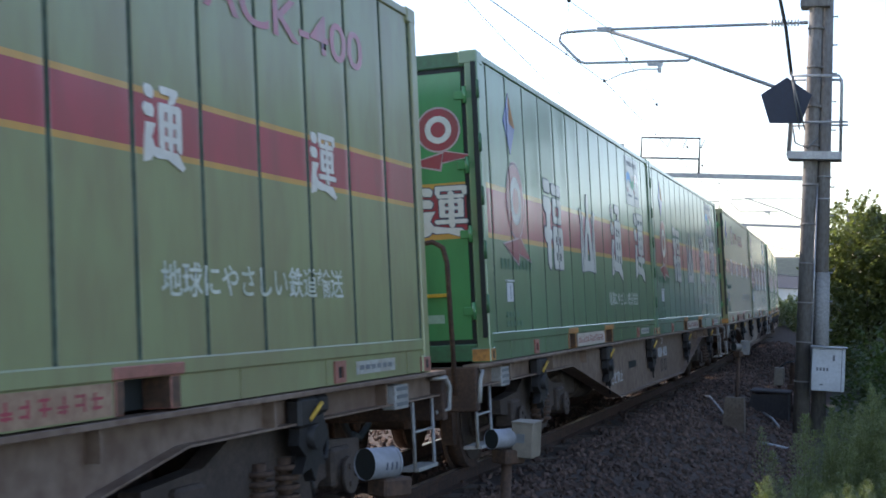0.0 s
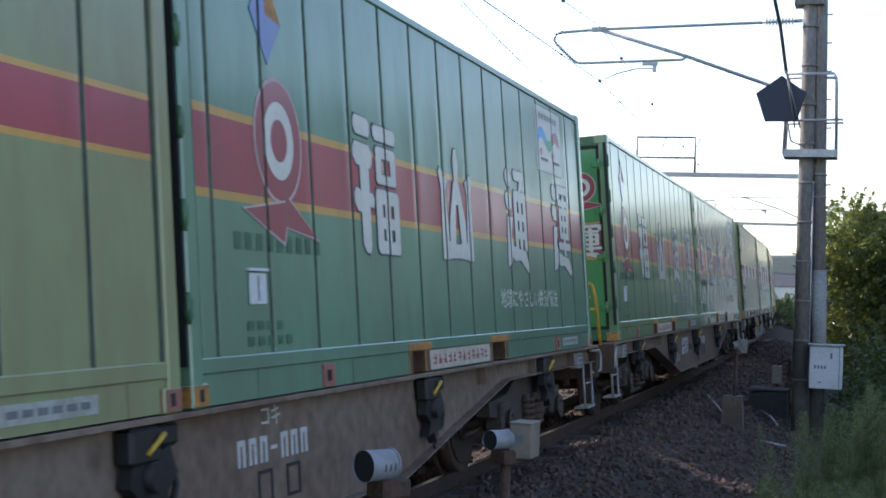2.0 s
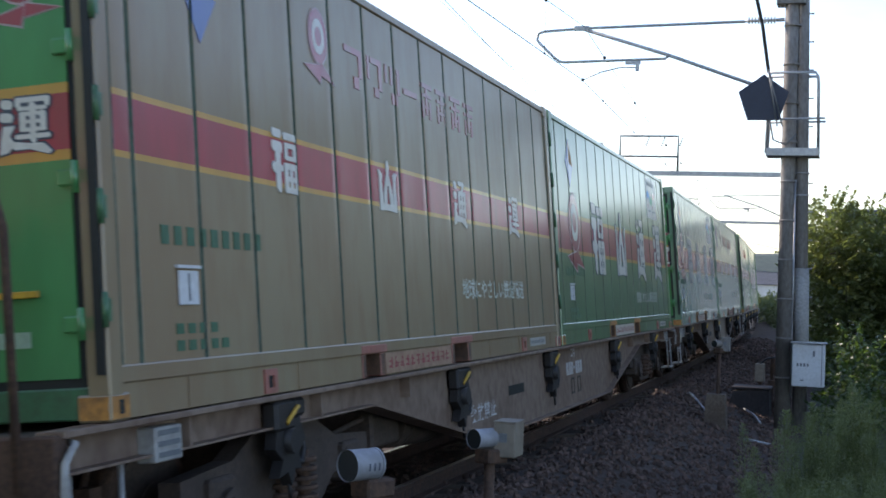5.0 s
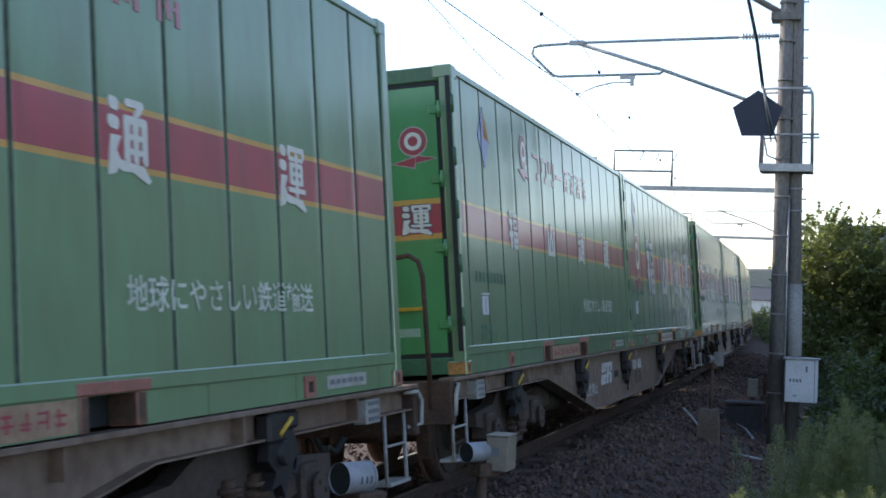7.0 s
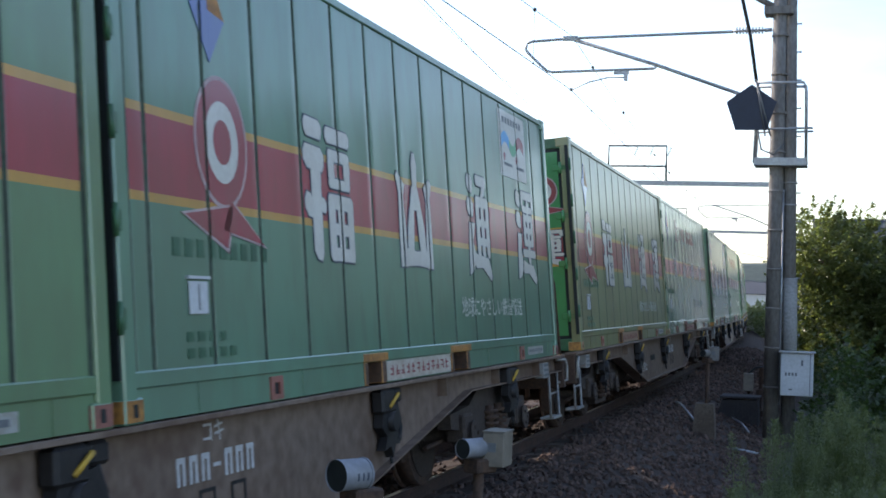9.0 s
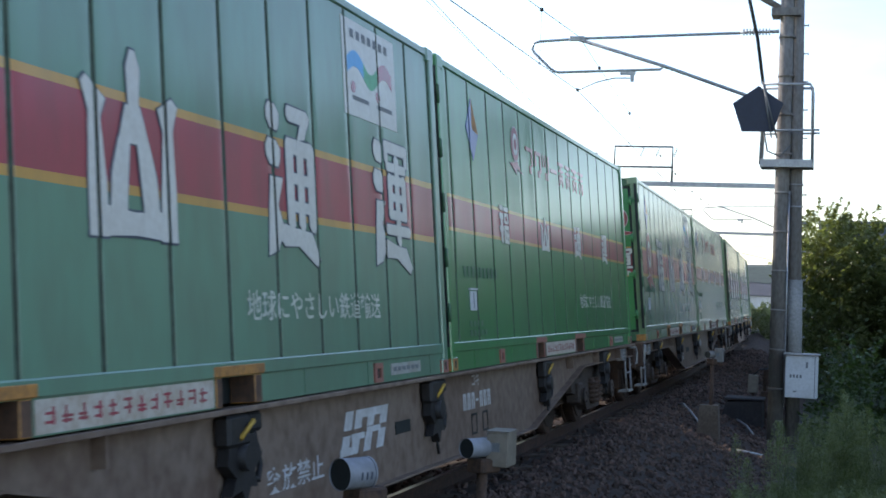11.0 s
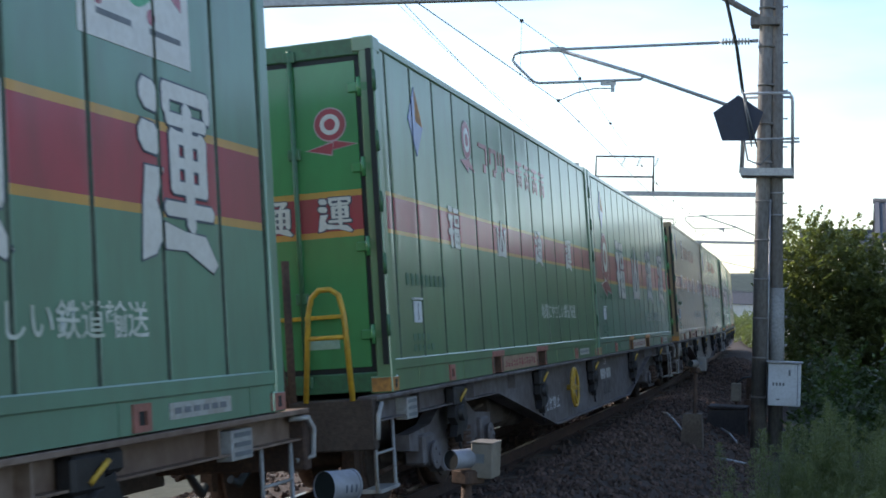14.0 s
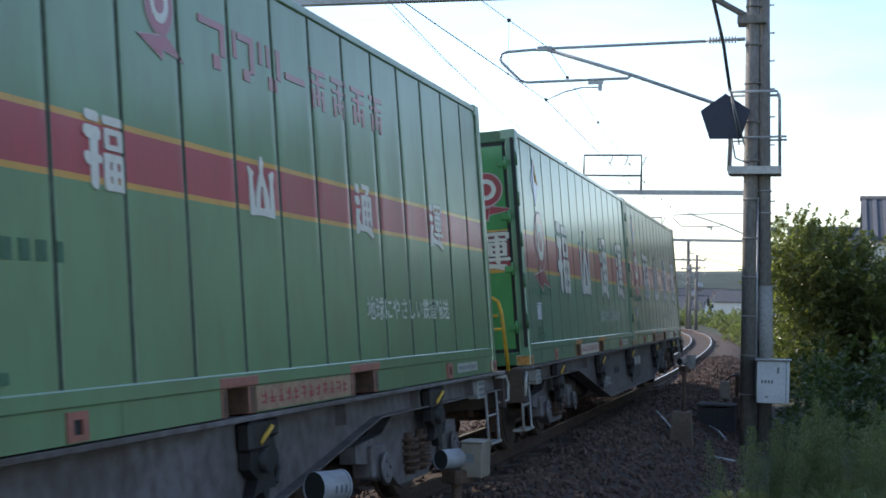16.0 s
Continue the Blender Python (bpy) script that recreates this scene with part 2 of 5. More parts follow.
def mesh_of(name, bm, materials):
    bmesh.ops.recalc_face_normals(bm, faces=bm.faces)
    me = bpy.data.meshes.new(name)
    bm.to_mesh(me)
    bm.free()
    for m in materials if isinstance(materials, (list, tuple)) else [materials]:
        me.materials.append(m)
    return me


def part(name, bm, material, parent, label=""):
    """One mesh object under a thing or a part."""
    ob = new(name, mesh_of(name, bm, material))
    ob.parent = parent
    return tagged(ob, label)


def made(name, bm, material, **tags):
    return tagged(new(name, mesh_of(name, bm, material)), **tags)


def raw(name, verts, faces, material):
    me = bpy.data.meshes.new(name)
    me.from_pydata(verts, [], faces)
    me.materials.append(material)
    me.update()
    return me


# ---- containers ----
LEN, WID, HGT = 9.35, 1.245, 2.567
GROOVES = [0.14] + [0.32 + 0.64 * i for i in range(14)] + [9.21]


def clipped(poly, a0, a1):
    """The convex outline poly (a, z) between a0 and a1 along the wall."""
    for lim, keep in ((a0, 1), (a1, -1)):
        out = []
        for i, p in enumerate(poly):
            q = poly[(i + 1) % len(poly)]
            ip, iq = (p[0] - lim) * keep >= 0, (q[0] - lim) * keep >= 0
            if ip:
                out.append(p)
            if ip != iq:
                f = (lim - p[0]) / (q[0] - p[0])
                out.append((lim, p[1] + f * (q[1] - p[1])))
        poly = out
        if len(poly) < 3:
            return []
    return poly


def on_wall(bm, poly, lift, mi=0):
    """Lay a flat painted shape on the near wall, broken at the grooves."""
    edges = [0.0] + GROOVES + [LEN]
    for g0, g1 in zip(edges, edges[1:]):
        p = clipped(poly, g0 + 0.016, g1 - 0.016)
        if len(p) > 2:
            area = sum(u[0] * v[1] - v[0] * u[1] for u, v in zip(p, p[1:] + p[:1]))
            if abs(area) > 1e-5:
                slab_x(bm, [(a - LEN / 2, z) for a, z in p], 1.2235, 1.225 + lift, mi)


def rect(a0, a1, z0, z1):
    return [(a0, z0), (a1, z0), (a1, z1), (a0, z1)]


def soft(a0, a1, z0, z1):
    """A bar with blunted, slightly flared ends, like a broad brush stroke."""
    c = 0.34 * min(a1 - a0, z1 - z0)
    return [(a0 + c, z0), (a1 - c * 0.6, z0 - c * 0.2), (a1, z0 + c * 0.7), (a1 + c * 0.15, z1 - c), (a1 - c, z1), (a0 + c * 0.7, z1 + c * 0.2), (a0 - c * 0.1, z1 - c * 0.8), (a0, z0 + c)]


def disc(a, z, ra, rz=None, n=28):
    rz = rz or ra
    return [(a + ra * math.cos(2 * math.pi * i / n), z + rz * math.sin(2 * math.pi * i / n)) for i in range(n)]


# plain block shapes that stand for the four large brush-written signs: bars in a unit square
SIGNS = [
    [(0.03, 0.38, 0.87, 1.0), (0.0, 0.40, 0.64, 0.80), (0.14, 0.32, 0.0, 0.70), (0.0, 0.16, 0.30, 0.46), (0.30, 0.42, 0.34, 0.44),
     (0.46, 0.98, 0.86, 0.97), (0.50, 0.96, 0.73, 0.81), (0.50, 0.62, 0.57, 0.76), (0.84, 0.96, 0.57, 0.76), (0.50, 0.96, 0.53, 0.60),
     (0.47, 0.60, 0.0, 0.46), (0.88, 1.0, 0.0, 0.46), (0.47, 1.0, 0.38, 0.48), (0.47, 1.0, 0.19, 0.27), (0.47, 1.0, 0.0, 0.09), (0.67, 0.79, 0.0, 0.46)],
    [[(0.0, 0.0), (0.2, 0.0), (0.19, 0.3), (0.0, 0.3)], [(0.0, 0.28), (0.19, 0.28), (0.14, 0.62), (0.02, 0.66)], [(0.02, 0.62), (0.14, 0.6), (0.2, 0.7), (0.0, 0.8), (-0.05, 0.76)],
     [(0.8, 0.0), (1.0, 0.0), (1.0, 0.3), (0.82, 0.3)], [(0.82, 0.28), (1.0, 0.28), (0.98, 0.66), (0.86, 0.62)], [(0.86, 0.6), (0.98, 0.62), (1.05, 0.76), (0.98, 0.8), (0.8, 0.72)],
     [(0.0, 0.0), (0.5, 0.02), (1.0, 0.0), (0.97, 0.17), (0.5, 0.14), (0.03, 0.17)],
     [(0.46, 0.62), (0.56, 0.62), (0.60, 0.9), (0.55, 1.0), (0.49, 1.0), (0.44, 0.9)], [(0.33, 0.5), (0.69, 0.5), (0.59, 0.7), (0.42, 0.7)],
     [(0.22, 0.12), (0.40, 0.13), (0.43, 0.34), (0.47, 0.56), (0.33, 0.52), (0.25, 0.34)], [(0.60, 0.13), (0.79, 0.12), (0.76, 0.34), (0.68, 0.52), (0.53, 0.56), (0.57, 0.34)]],
    [(0.03, 0.26, 0.82, 0.98), (0.0, 0.26, 0.58, 0.74), [(0.06, 0.5), (0.3, 0.5), (0.18, 0.3), (0.02, 0.3)], [(0.02, 0.32), (0.18, 0.32), (0.3, 0.16), (0.16, 0.02), (-0.02, -0.02)],
     [(0.14, 0.14), (0.3, 0.2), (0.62, 0.17), (0.6, 0.06), (0.3, 0.05)], [(0.55, 0.18), (0.86, 0.16), (1.03, -0.02), (0.95, -0.07), (0.6, 0.05)],
     (0.42, 0.88, 0.90, 1.0), [(0.74, 0.96), (0.9, 0.96), (0.78, 0.8), (0.62, 0.78)], (0.38, 0.52, 0.17, 0.78), (0.82, 0.96, 0.17, 0.78), (0.38, 0.96, 0.68, 0.78),
     (0.38, 0.96, 0.48, 0.55), (0.38, 0.96, 0.29, 0.36), (0.60, 0.73, 0.17, 0.78)],
    [(0.03, 0.26, 0.82, 0.98), (0.0, 0.26, 0.58, 0.74), [(0.06, 0.5), (0.3, 0.5), (0.18, 0.3), (0.02, 0.3)], [(0.02, 0.32), (0.18, 0.32), (0.3, 0.16), (0.16, 0.02), (-0.02, -0.02)],
     [(0.14, 0.14), (0.3, 0.2), (0.62, 0.15), (0.6, 0.05), (0.3, 0.05)], [(0.55, 0.16), (0.86, 0.14), (1.03, -0.02), (0.95, -0.07), (0.6, 0.04)],
     (0.32, 1.0, 0.91, 1.0), (0.32, 0.42, 0.82, 0.94), (0.90, 1.0, 0.82, 0.94), (0.36, 0.94, 0.76, 0.83), (0.40, 0.52, 0.38, 0.74), (0.80, 0.92, 0.38, 0.74),
     (0.40, 0.92, 0.66, 0.73), (0.40, 0.92, 0.52, 0.58), (0.40, 0.92, 0.37, 0.44), (0.60, 0.72, 0.16, 0.90), (0.30, 1.0, 0.24, 0.32)],
]


def stroke(shape, a0, b0, w, h, grow=0.0):
    """One bar or convex stroke of a sign, laid into the field a0, b0, w, h and grown on all sides."""
    if len(shape) == 4 and not isinstance(shape[0], tuple):
        x0, x1, y0, y1 = shape
        return soft(a0 + x0 * w - grow, a0 + x1 * w + grow, b0 + y0 * h - grow, b0 + y1 * h + grow)
    pts = [(a0 + x * w, b0 + y * h) for x, y in shape]
    cx, cy = sum(p[0] for p in pts) / len(pts), sum(p[1] for p in pts) / len(pts)
    out = []
    for x, y in pts:
        d = math.hypot(x - cx, y - cy)
        out.append((x + (x - cx) / d * grow * 1.25, y + (y - cy) / d * grow * 1.25))
    return out


def sign_on_wall(thing, index, a0, a1, z0, z1, outline):
    bm = bmesh.new()
    for i, shape in enumerate(SIGNS[index]):
        on_wall(bm, stroke(shape, a0, z0, a1 - a0, z1 - z0), 0.0052 + 0.00012 * i, 0)
        if outline:
            on_wall(bm, stroke(shape, a0, z0, a1 - a0, z1 - z0, outline), 0.0030 + 0.00008 * i, 1)
    part("lettering", bm, [M_WHITE, M_INK], thing, "white brush-style block shape")


def emblem_on_wall(thing, a, z, r, stretch=1.12):
    bm = bmesh.new()
    on_wall(bm, disc(a, z, r * 1.07, r * stretch * 1.07), 0.0040, 1)
    on_wall(bm, disc(a, z, r, r * stretch), 0.0052, 0)
    on_wall(bm, disc(a, z, r * 0.66, r * 0.66 * stretch), 0.0064, 2)
    on_wall(bm, disc(a, z, r * 0.36, r * 0.36 * stretch), 0.0076, 0)
    zb = z - r * stretch * 1.02
    for poly in ([(a - 1.55 * r, zb - 0.22 * r), (a + 0.35 * r, zb + 0.02 * r), (a + 0.05 * r, zb - 0.75 * r)],
                 [(a + 1.65 * r, zb - 0.62 * r), (a - 0.1 * r, zb - 0.42 * r), (a + 0.25 * r, zb + 0.12 * r)]):
        cx, cz = sum(p[0] for p in poly) / 3, sum(p[1] for p in poly) / 3
        on_wall(bm, [(cx + (p - cx) * 1.12, cz + (q - cz) * 1.2) for p, q in poly], 0.0037, 1)
        on_wall(bm, poly, 0.0049, 0)
    part("emblem", bm, [M_REDINK, mat_pale, M_WHITE], thing, "red ring emblem with wings below")


mat_pale = mat("pale_pink_outline", (0.5, 0.36, 0.36), 0.45, bump=0.0)


def text_mesh(words, height):
    cu = bpy.data.curves.new("words", "FONT")
    cu.body, cu.size, cu.extrude = words, height, 0.0
    cu.offset = 0.012 * height
    ob = bpy.data.objects.new("words", cu)
    me = bpy.data.meshes.new_from_object(ob)
    bpy.data.objects.remove(ob)
    return me


def flat_words(name, words, height, width, x, y0, z0, material, parent, label):
    """Real lettering on a wall that faces +x, running along y."""
    me = text_mesh(words, height)
    if not len(me.vertices):
        return None
    xs = [v.co.x for v in me.vertices]
    zs = [v.co.y for v in me.vertices]
    kx = width / (max(xs) - min(xs))
    kz = height / (max(zs) - min(zs))
    for v in me.vertices:
        v.co = Vector((x, y0 + (v.co.x - min(xs)) * kx, z0 + (v.co.y - min(zs)) * kz))
    me.materials.clear()
    me.materials.append(material)
    ob = new(name, me)
    ob.parent = parent
    return tagged(ob, label)


def wall_mesh(sign, bands, material):
    """A long wall of pressed panels between narrow grooves; bands: (z0, z1, slot) from the bottom up."""
    bm = bmesh.new()
    cols = [(0.0, 0.004)]
    for g in GROOVES:
        cols += [(g - 0.028, 0.0), (g - 0.019, 0.001), (g - 0.012, 0.022), (g + 0.012, 0.022), (g + 0.019, 0.001), (g + 0.028, 0.0)]
    cols.append((LEN, 0.004))
    rnd = random.Random(17)
    full = []
    for (a, d), (b, e) in zip(cols, cols[1:]):
        full.append((a, d))
        if b - a > 0.3:
            w = rnd.uniform(0.001, 0.0035)
            full += [(a + (b - a) * f, w * math.sin(math.pi * f) ** 0.7) for f in (0.12, 0.3, 0.5, 0.7, 0.88)]
    cols = full + [cols[-1]]
    zs = [b[0] for b in bands] + [bands[-1][1]]
    grid = [[bm.verts.new((sign * (1.225 - d), a - LEN / 2, z)) for z in zs] for a, d in cols]
    for c0, c1 in zip(grid, grid[1:]):
        for j, b in enumerate(bands):
            f = bm.faces.new((c0[j], c1[j], c1[j + 1], c0[j + 1]))
            # seam slot also covers the groove flanks, painting shade over their sky glint
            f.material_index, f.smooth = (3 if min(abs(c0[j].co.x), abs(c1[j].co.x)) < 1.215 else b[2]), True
    return bm


def build_container(livery, tone, flag):
    """A 31-foot container; its origin is at the middle of its underside, and its door end looks to -y."""
    green = GREENS[tone]
    big = livery == "large"
    thing = new("freight_container")
    z0r, z1r = (1.065, 1.44) if big else (1.175, 1.42)
    bands = [(0.225, z0r - 0.045, 0), (z0r - 0.045 if big else z0r - 0.03, z0r, 1), (z0r, z1r, 2), (z1r, z1r + (0.045 if big else 0.03), 1),
             (z1r + (0.045 if big else 0.03), HGT - 0.07, 0)]
    bands[0] = (0.225, bands[1][0], 0)
    for sign in (1, -1):
        part("side_wall", wall_mesh(sign, bands, green), [green, M_GOLD, M_RED, mat_seam_shade], thing)
    h = LEN / 2
    # roof with a low camber and cross ribs
    bm = bmesh.new()
    slab_y(bm, [(-1.225, HGT - 0.07), (1.225, HGT - 0.07), (1.225, HGT - 0.03), (0.6, HGT - 0.005), (-0.6, HGT - 0.005), (-1.225, HGT - 0.03)], -h + 0.05, h - 0.05)
    for i in range(15):
        y = -h + 0.6 + i * 0.58
        box(bm, -1.1, 1.1, y - 0.05, y + 0.05, HGT - 0.02, HGT + 0.006)
    part("roof", bm, green, thing)
    for sign in (1, -1):
        bm = bmesh.new()
        x0, x1 = sorted((sign * 1.19, sign * 1.238))
        box(bm, x0, x1, -h + 0.12, h - 0.12, HGT - 0.075, HGT - 0.015, bevel=0.008)
        part("top_rail", bm, green, thing)
        # lower rail: a raised band over a recessed skirt
        bm = bmesh.new()
        x0, x1 = sorted((sign * 1.10, sign * 1.236))
        box(bm, x0, x1, -h + 0.1, h - 0.1, 0.155, 0.235, bevel=0.008)
        xk = sign * 1.222
        runs = [(-h + 0.1, 3.16 - h), (3.60 - h, 5.22 - h), (5.78 - h, h - 0.1)]
        for y0, y1 in runs:
            box(bm, *sorted((sign * 1.1, xk)), y0, y1, 0.004, 0.155)
        for y in (0.75, 2.1, 6.4, 7.5, 8.9):
            box(bm, *sorted((sign * 1.15, sign * 1.228)), y - h, y - h + 0.03, 0.006, 0.155)
        part("bottom_rail", bm, green, thing)
    # fork pockets
    for a0, a1, top_orange in ((3.16, 3.60, True), (5.22, 5.78, True)):
        bm = bmesh.new()
        # black sheet at the back paints in the pocket's inner shade
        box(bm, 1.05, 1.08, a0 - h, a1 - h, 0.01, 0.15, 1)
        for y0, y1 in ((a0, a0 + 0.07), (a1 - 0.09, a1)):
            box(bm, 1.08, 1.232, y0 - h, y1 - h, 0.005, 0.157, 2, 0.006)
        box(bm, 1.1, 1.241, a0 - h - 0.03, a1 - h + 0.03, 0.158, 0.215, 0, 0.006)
        part("fork_pocket", bm, [M_ORANGE if big else mat_tab, M_GASKET_HOLE, mat_pocket], thing, "dark fork pocket with worn orange frame")
    bm = bmesh.new()
    box(bm, 1.215, 1.228, 3.62 - h, 5.20 - h, 0.012, 0.15, 0)
    rnd = random.Random(7)
    for i in range(12):
        y = 3.69 + 0.123 * i
        for z in rnd.sample((0.05, 0.068, 0.086, 0.104), 2):
            box(bm, 1.228, 1.2295, y - h, y + rnd.uniform(0.06, 0.085) - h, z, z + 0.012, 1)
        q = y + rnd.uniform(0.01, 0.06)
        box(bm, 1.228, 1.2297, q - h, q + 0.016 - h, 0.045, 0.118, 1)
    part("notice_plate", bm, [mat_stained if tone in ("olive", "brown") or (tone == "green" and not big) else mat_cream, M_REDINK], thing, "plate with a row of red marks")
    bm = bmesh.new()
    box(bm, 1.221, 1.227, 7.98 - h, 8.66 - h, 0.045, 0.125, 0)
    for i in range(6):
        box(bm, 1.227, 1.2285, 8.03 + i * 0.1 - h, 8.1 + i * 0.1 - h, 0.07, 0.1, 1)
    part("data_plate", bm, [mat_plate_grey, mat_grey_ink], thing, "grey-white data plate")
    for a in (1.62, 7.62):
        bm = bmesh.new()
        for y0, y1, z0, z1 in ((0, 0.045, 0.01, 0.14), (0.12, 0.165, 0.01, 0.14), (0.045, 0.12, 0.105, 0.14), (0.045, 0.12, 0.01, 0.04)):
            box(bm, 1.20, 1.236, a + y0 - h, a + y1 - h, z0, z1, 0)
        # black plate inside the eye paints in the dark of its opening
        box(bm, 1.2, 1.224, a + 0.045 - h, a + 0.12 - h, 0.04, 0.105, 1)
        part("lashing_ring", bm, [mat_tab, M_GASKET_HOLE], thing, "faded red lashing eye")
    # corner posts with castings
    for sx in (1, -1):
        for sy in (1, -1):
            bm = bmesh.new()
            box(bm, *sorted((sx * 1.13, sx * 1.243)), *sorted((sy * (h - 0.12), sy * (h - 0.004))), 0.1, HGT - 0.07, 0, 0.01)
            box(bm, *sorted((sx * 1.08, sx * WID)), *sorted((sy * (h - 0.17), sy * h)), 0.0, 0.118, 1, 0.01)
            box(bm, *sorted((sx * 1.08, sx * WID)), *sorted((sy * (h - 0.17), sy * h)), HGT - 0.115, HGT, 0, 0.012)
            # black block on the casting's face stands for its shaded hole
            box(bm, *sorted((sx * 1.2, sx * (WID + 0.002))), *sorted((sy * (h - 0.11), sy * (h - 0.07))), 0.03, 0.09, 2)
            part("corner_post", bm, [green, M_ORANGE if sy < 0 else mat_tab, M_GASKET_HOLE], thing)
    # ends: two leaves with rods, gasket lines and hinges
    for sy in (-1, 1):
        bm = bmesh.new()
        y0, y1 = sorted((sy * (h - 0.1), sy * (h - 0.012)))
        box(bm, -1.13, 1.13, y0, y1, HGT - 0.13, HGT - 0.004, 0, 0.008)
        part("end_header", bm, M_FRAME, thing)
        bm = bmesh.new()
        box(bm, -1.13, 1.13, y0, y1, 0.01, 0.15, 0, 0.008)
        part("end_sill", bm, M_FRAME, thing)
        ends = ([(0.19, z0r - 0.045, 0), (z0r - 0.045, z0r, 1), (z0r, z1r, 2), (z1r, z1r + 0.045, 1), (z1r + 0.045, HGT - 0.17, 0)])
        for sx in (1, -1):
            bm = bmesh.new()
            yf = sy * (h - 0.022)
            xa, xb = sx * 0.015, sx * 1.09
            zz = [e[0] for e in ends] + [ends[-1][1]]
            rings = [[bm.verts.new(c) for c in ((xa, sy * (h - 0.09), z), (xb, sy * (h - 0.09), z), (xb, yf, z), (xa, yf, z))] for z in zz]
            for ra, rb, e in zip(rings, rings[1:], ends):
                for i in range(4):
                    bm.faces.new((ra[i], ra[(i + 1) % 4], rb[(i + 1) % 4], rb[i])).material_index = e[2]
            bm.faces.new(rings[0]), bm.faces.new(rings[-1])
            leaf = part("door", bm, [GREENS["fresh"], M_GOLD, M_RED], thing)
            bm = bmesh.new()
            for za, zb in ((0.15, 0.19), (HGT - 0.172, HGT - 0.13)):
                box(bm, *sorted((sx * 0.015, sx * 1.125)), *sorted((sy * (h - 0.09), sy * (h - 0.03))), za, zb)
            box(bm, *sorted((sx * 1.092, sx * 1.128)), *sorted((sy * (h - 0.09), sy * (h - 0.03))), 0.15, HGT - 0.13)
            part("gasket", bm, M_GASKET_HOLE, leaf)
            for hz in (0.42, 1.05, 1.62, 2.2):
                bm = bmesh.new()
                box(bm, *sorted((sx * 1.03, sx * 1.2)), *sorted((sy * (h - 0.03), sy * (h - 0.004))), hz - 0.035, hz + 0.035, 0, 0.006)
                tube(bm, (sx * 1.12, sy * (h - 0.008), hz - 0.07), (sx * 1.12, sy * (h - 0.008), hz + 0.07), 0.018, seg=8)
                part("hinge", bm, GREENS["fresh"], leaf)
            bm = bmesh.new()
            xr = sx * 0.6
            tube(bm, (xr, sy * (h - 0.002), 0.04), (xr, sy * (h - 0.002), HGT - 0.05), 0.019, seg=10, mi=0)
            for z in (0.1, 0.7, 1.75, HGT - 0.1):
                box(bm, xr - 0.045, xr + 0.045, *sorted((sy * (h - 0.025), sy * (h + 0.012))), z - 0.04, z + 0.04, 0, 0.005)
            part("lock_rod", bm, M_FRAME, leaf)
            bm = bmesh.new()
            box(bm, *sorted((sx * 0.16, sx * 0.92)), *sorted((sy * (h - 0.012), sy * (h + 0.012))), 0.545, 0.575, 0, 0.004)
            part("lock_handle", bm, M_YELLOW, leaf)
            bm = bmesh.new()
            box(bm, *sorted((sx * 0.62, sx * 0.86)), *sorted((sy * (h - 0.022), sy * (h - 0.018))), 0.33, 0.4, 0)
            part("data_plate", bm, mat_pale_green, leaf)
    # dark seal and hinges where the doors meet the near wall
    bm = bmesh.new()
    box(bm, 1.19, 1.2285, -h - 0.014, -h + 0.024, 0.2, HGT - 0.1)
    part("corner_seal", bm, M_GASKET_HOLE, thing, "black seal along the door post")
    for z in (0.42, 0.86, 1.3, 1.74, 2.18):
        bm = bmesh.new()
        box(bm, 1.2, 1.246, -h - 0.012, -h + 0.05, z, z + 0.11, 0, 0.008)
        tube(bm, (1.242, -h - 0.004, z - 0.02), (1.242, -h - 0.004, z + 0.13), 0.014, seg=8)
        part("hinge", bm, M_FRAME, thing)
    # marks on the door end
    k = 1.0 if big else 0.66
    yb = -(h - 0.022)
    bm = bmesh.new()
    zc = 1.93 if big else 1.95
    for i, (r, mi) in enumerate(((0.19, 1), (0.175, 0), (0.115, 2), (0.065, 0))):
        slab_y(bm, [(0.88 + k * r * math.cos(j * math.pi / 14), zc + k * r * math.sin(j * math.pi / 14)) for j in range(28)], yb - 0.003 - 0.0012 * i, yb + 0.002, mi)
    for poly in ([(-0.27, -0.27), (0.03, -0.20), (0.0, -0.33)], [(0.29, -0.235), (0.02, -0.275), (0.04, -0.185)]):
        slab_y(bm, [(0.88 + k * p, zc + k * q) for p, q in poly], yb - 0.0045, yb + 0.002, 0)
        cp, cq = sum(p for p, q in poly) / 3, sum(q for p, q in poly) / 3
        slab_y(bm, [(0.88 + k * (cp + (p - cp) * 1.14), zc + k * (cq + (q - cq) * 1.3)) for p, q in poly], yb - 0.0032, yb + 0.002, 1)
    part("emblem", bm, [M_REDINK, mat_pale, M_WHITE], thing, "red ring emblem on the door")
    zm, w = (z0r + z1r) / 2, (0.40 if big else 0.25)
    for j, xc in enumerate((0.90, 0.44, -0.02, -0.48, -0.94)):
        if not big:
            xc = (0.88, 0.42, -0.2, -0.62, -1.0)[j]
        bm = bmesh.new()
        for i, shape in enumerate(SIGNS[(3, 2, 1, 0, 2)[j]]):
            hw = w * (1.02 if big else 0.95)
            for grow, lift, mi in ((0.0, 0.0062, 0), (0.008, 0.0042, 1)):
                slab_y(bm, stroke(shape, xc - w / 2, zm - hw / 2, w, hw, grow), yb - lift - 0.0001 * i, yb + 0.001, mi)
        part("lettering", bm, [M_WHITE, M_INK], thing, "white block shape on the red door band")
    # diamond mark, document holder, faint numbers
    bm = bmesh.new()
    ca, cz = 1.05, 2.08
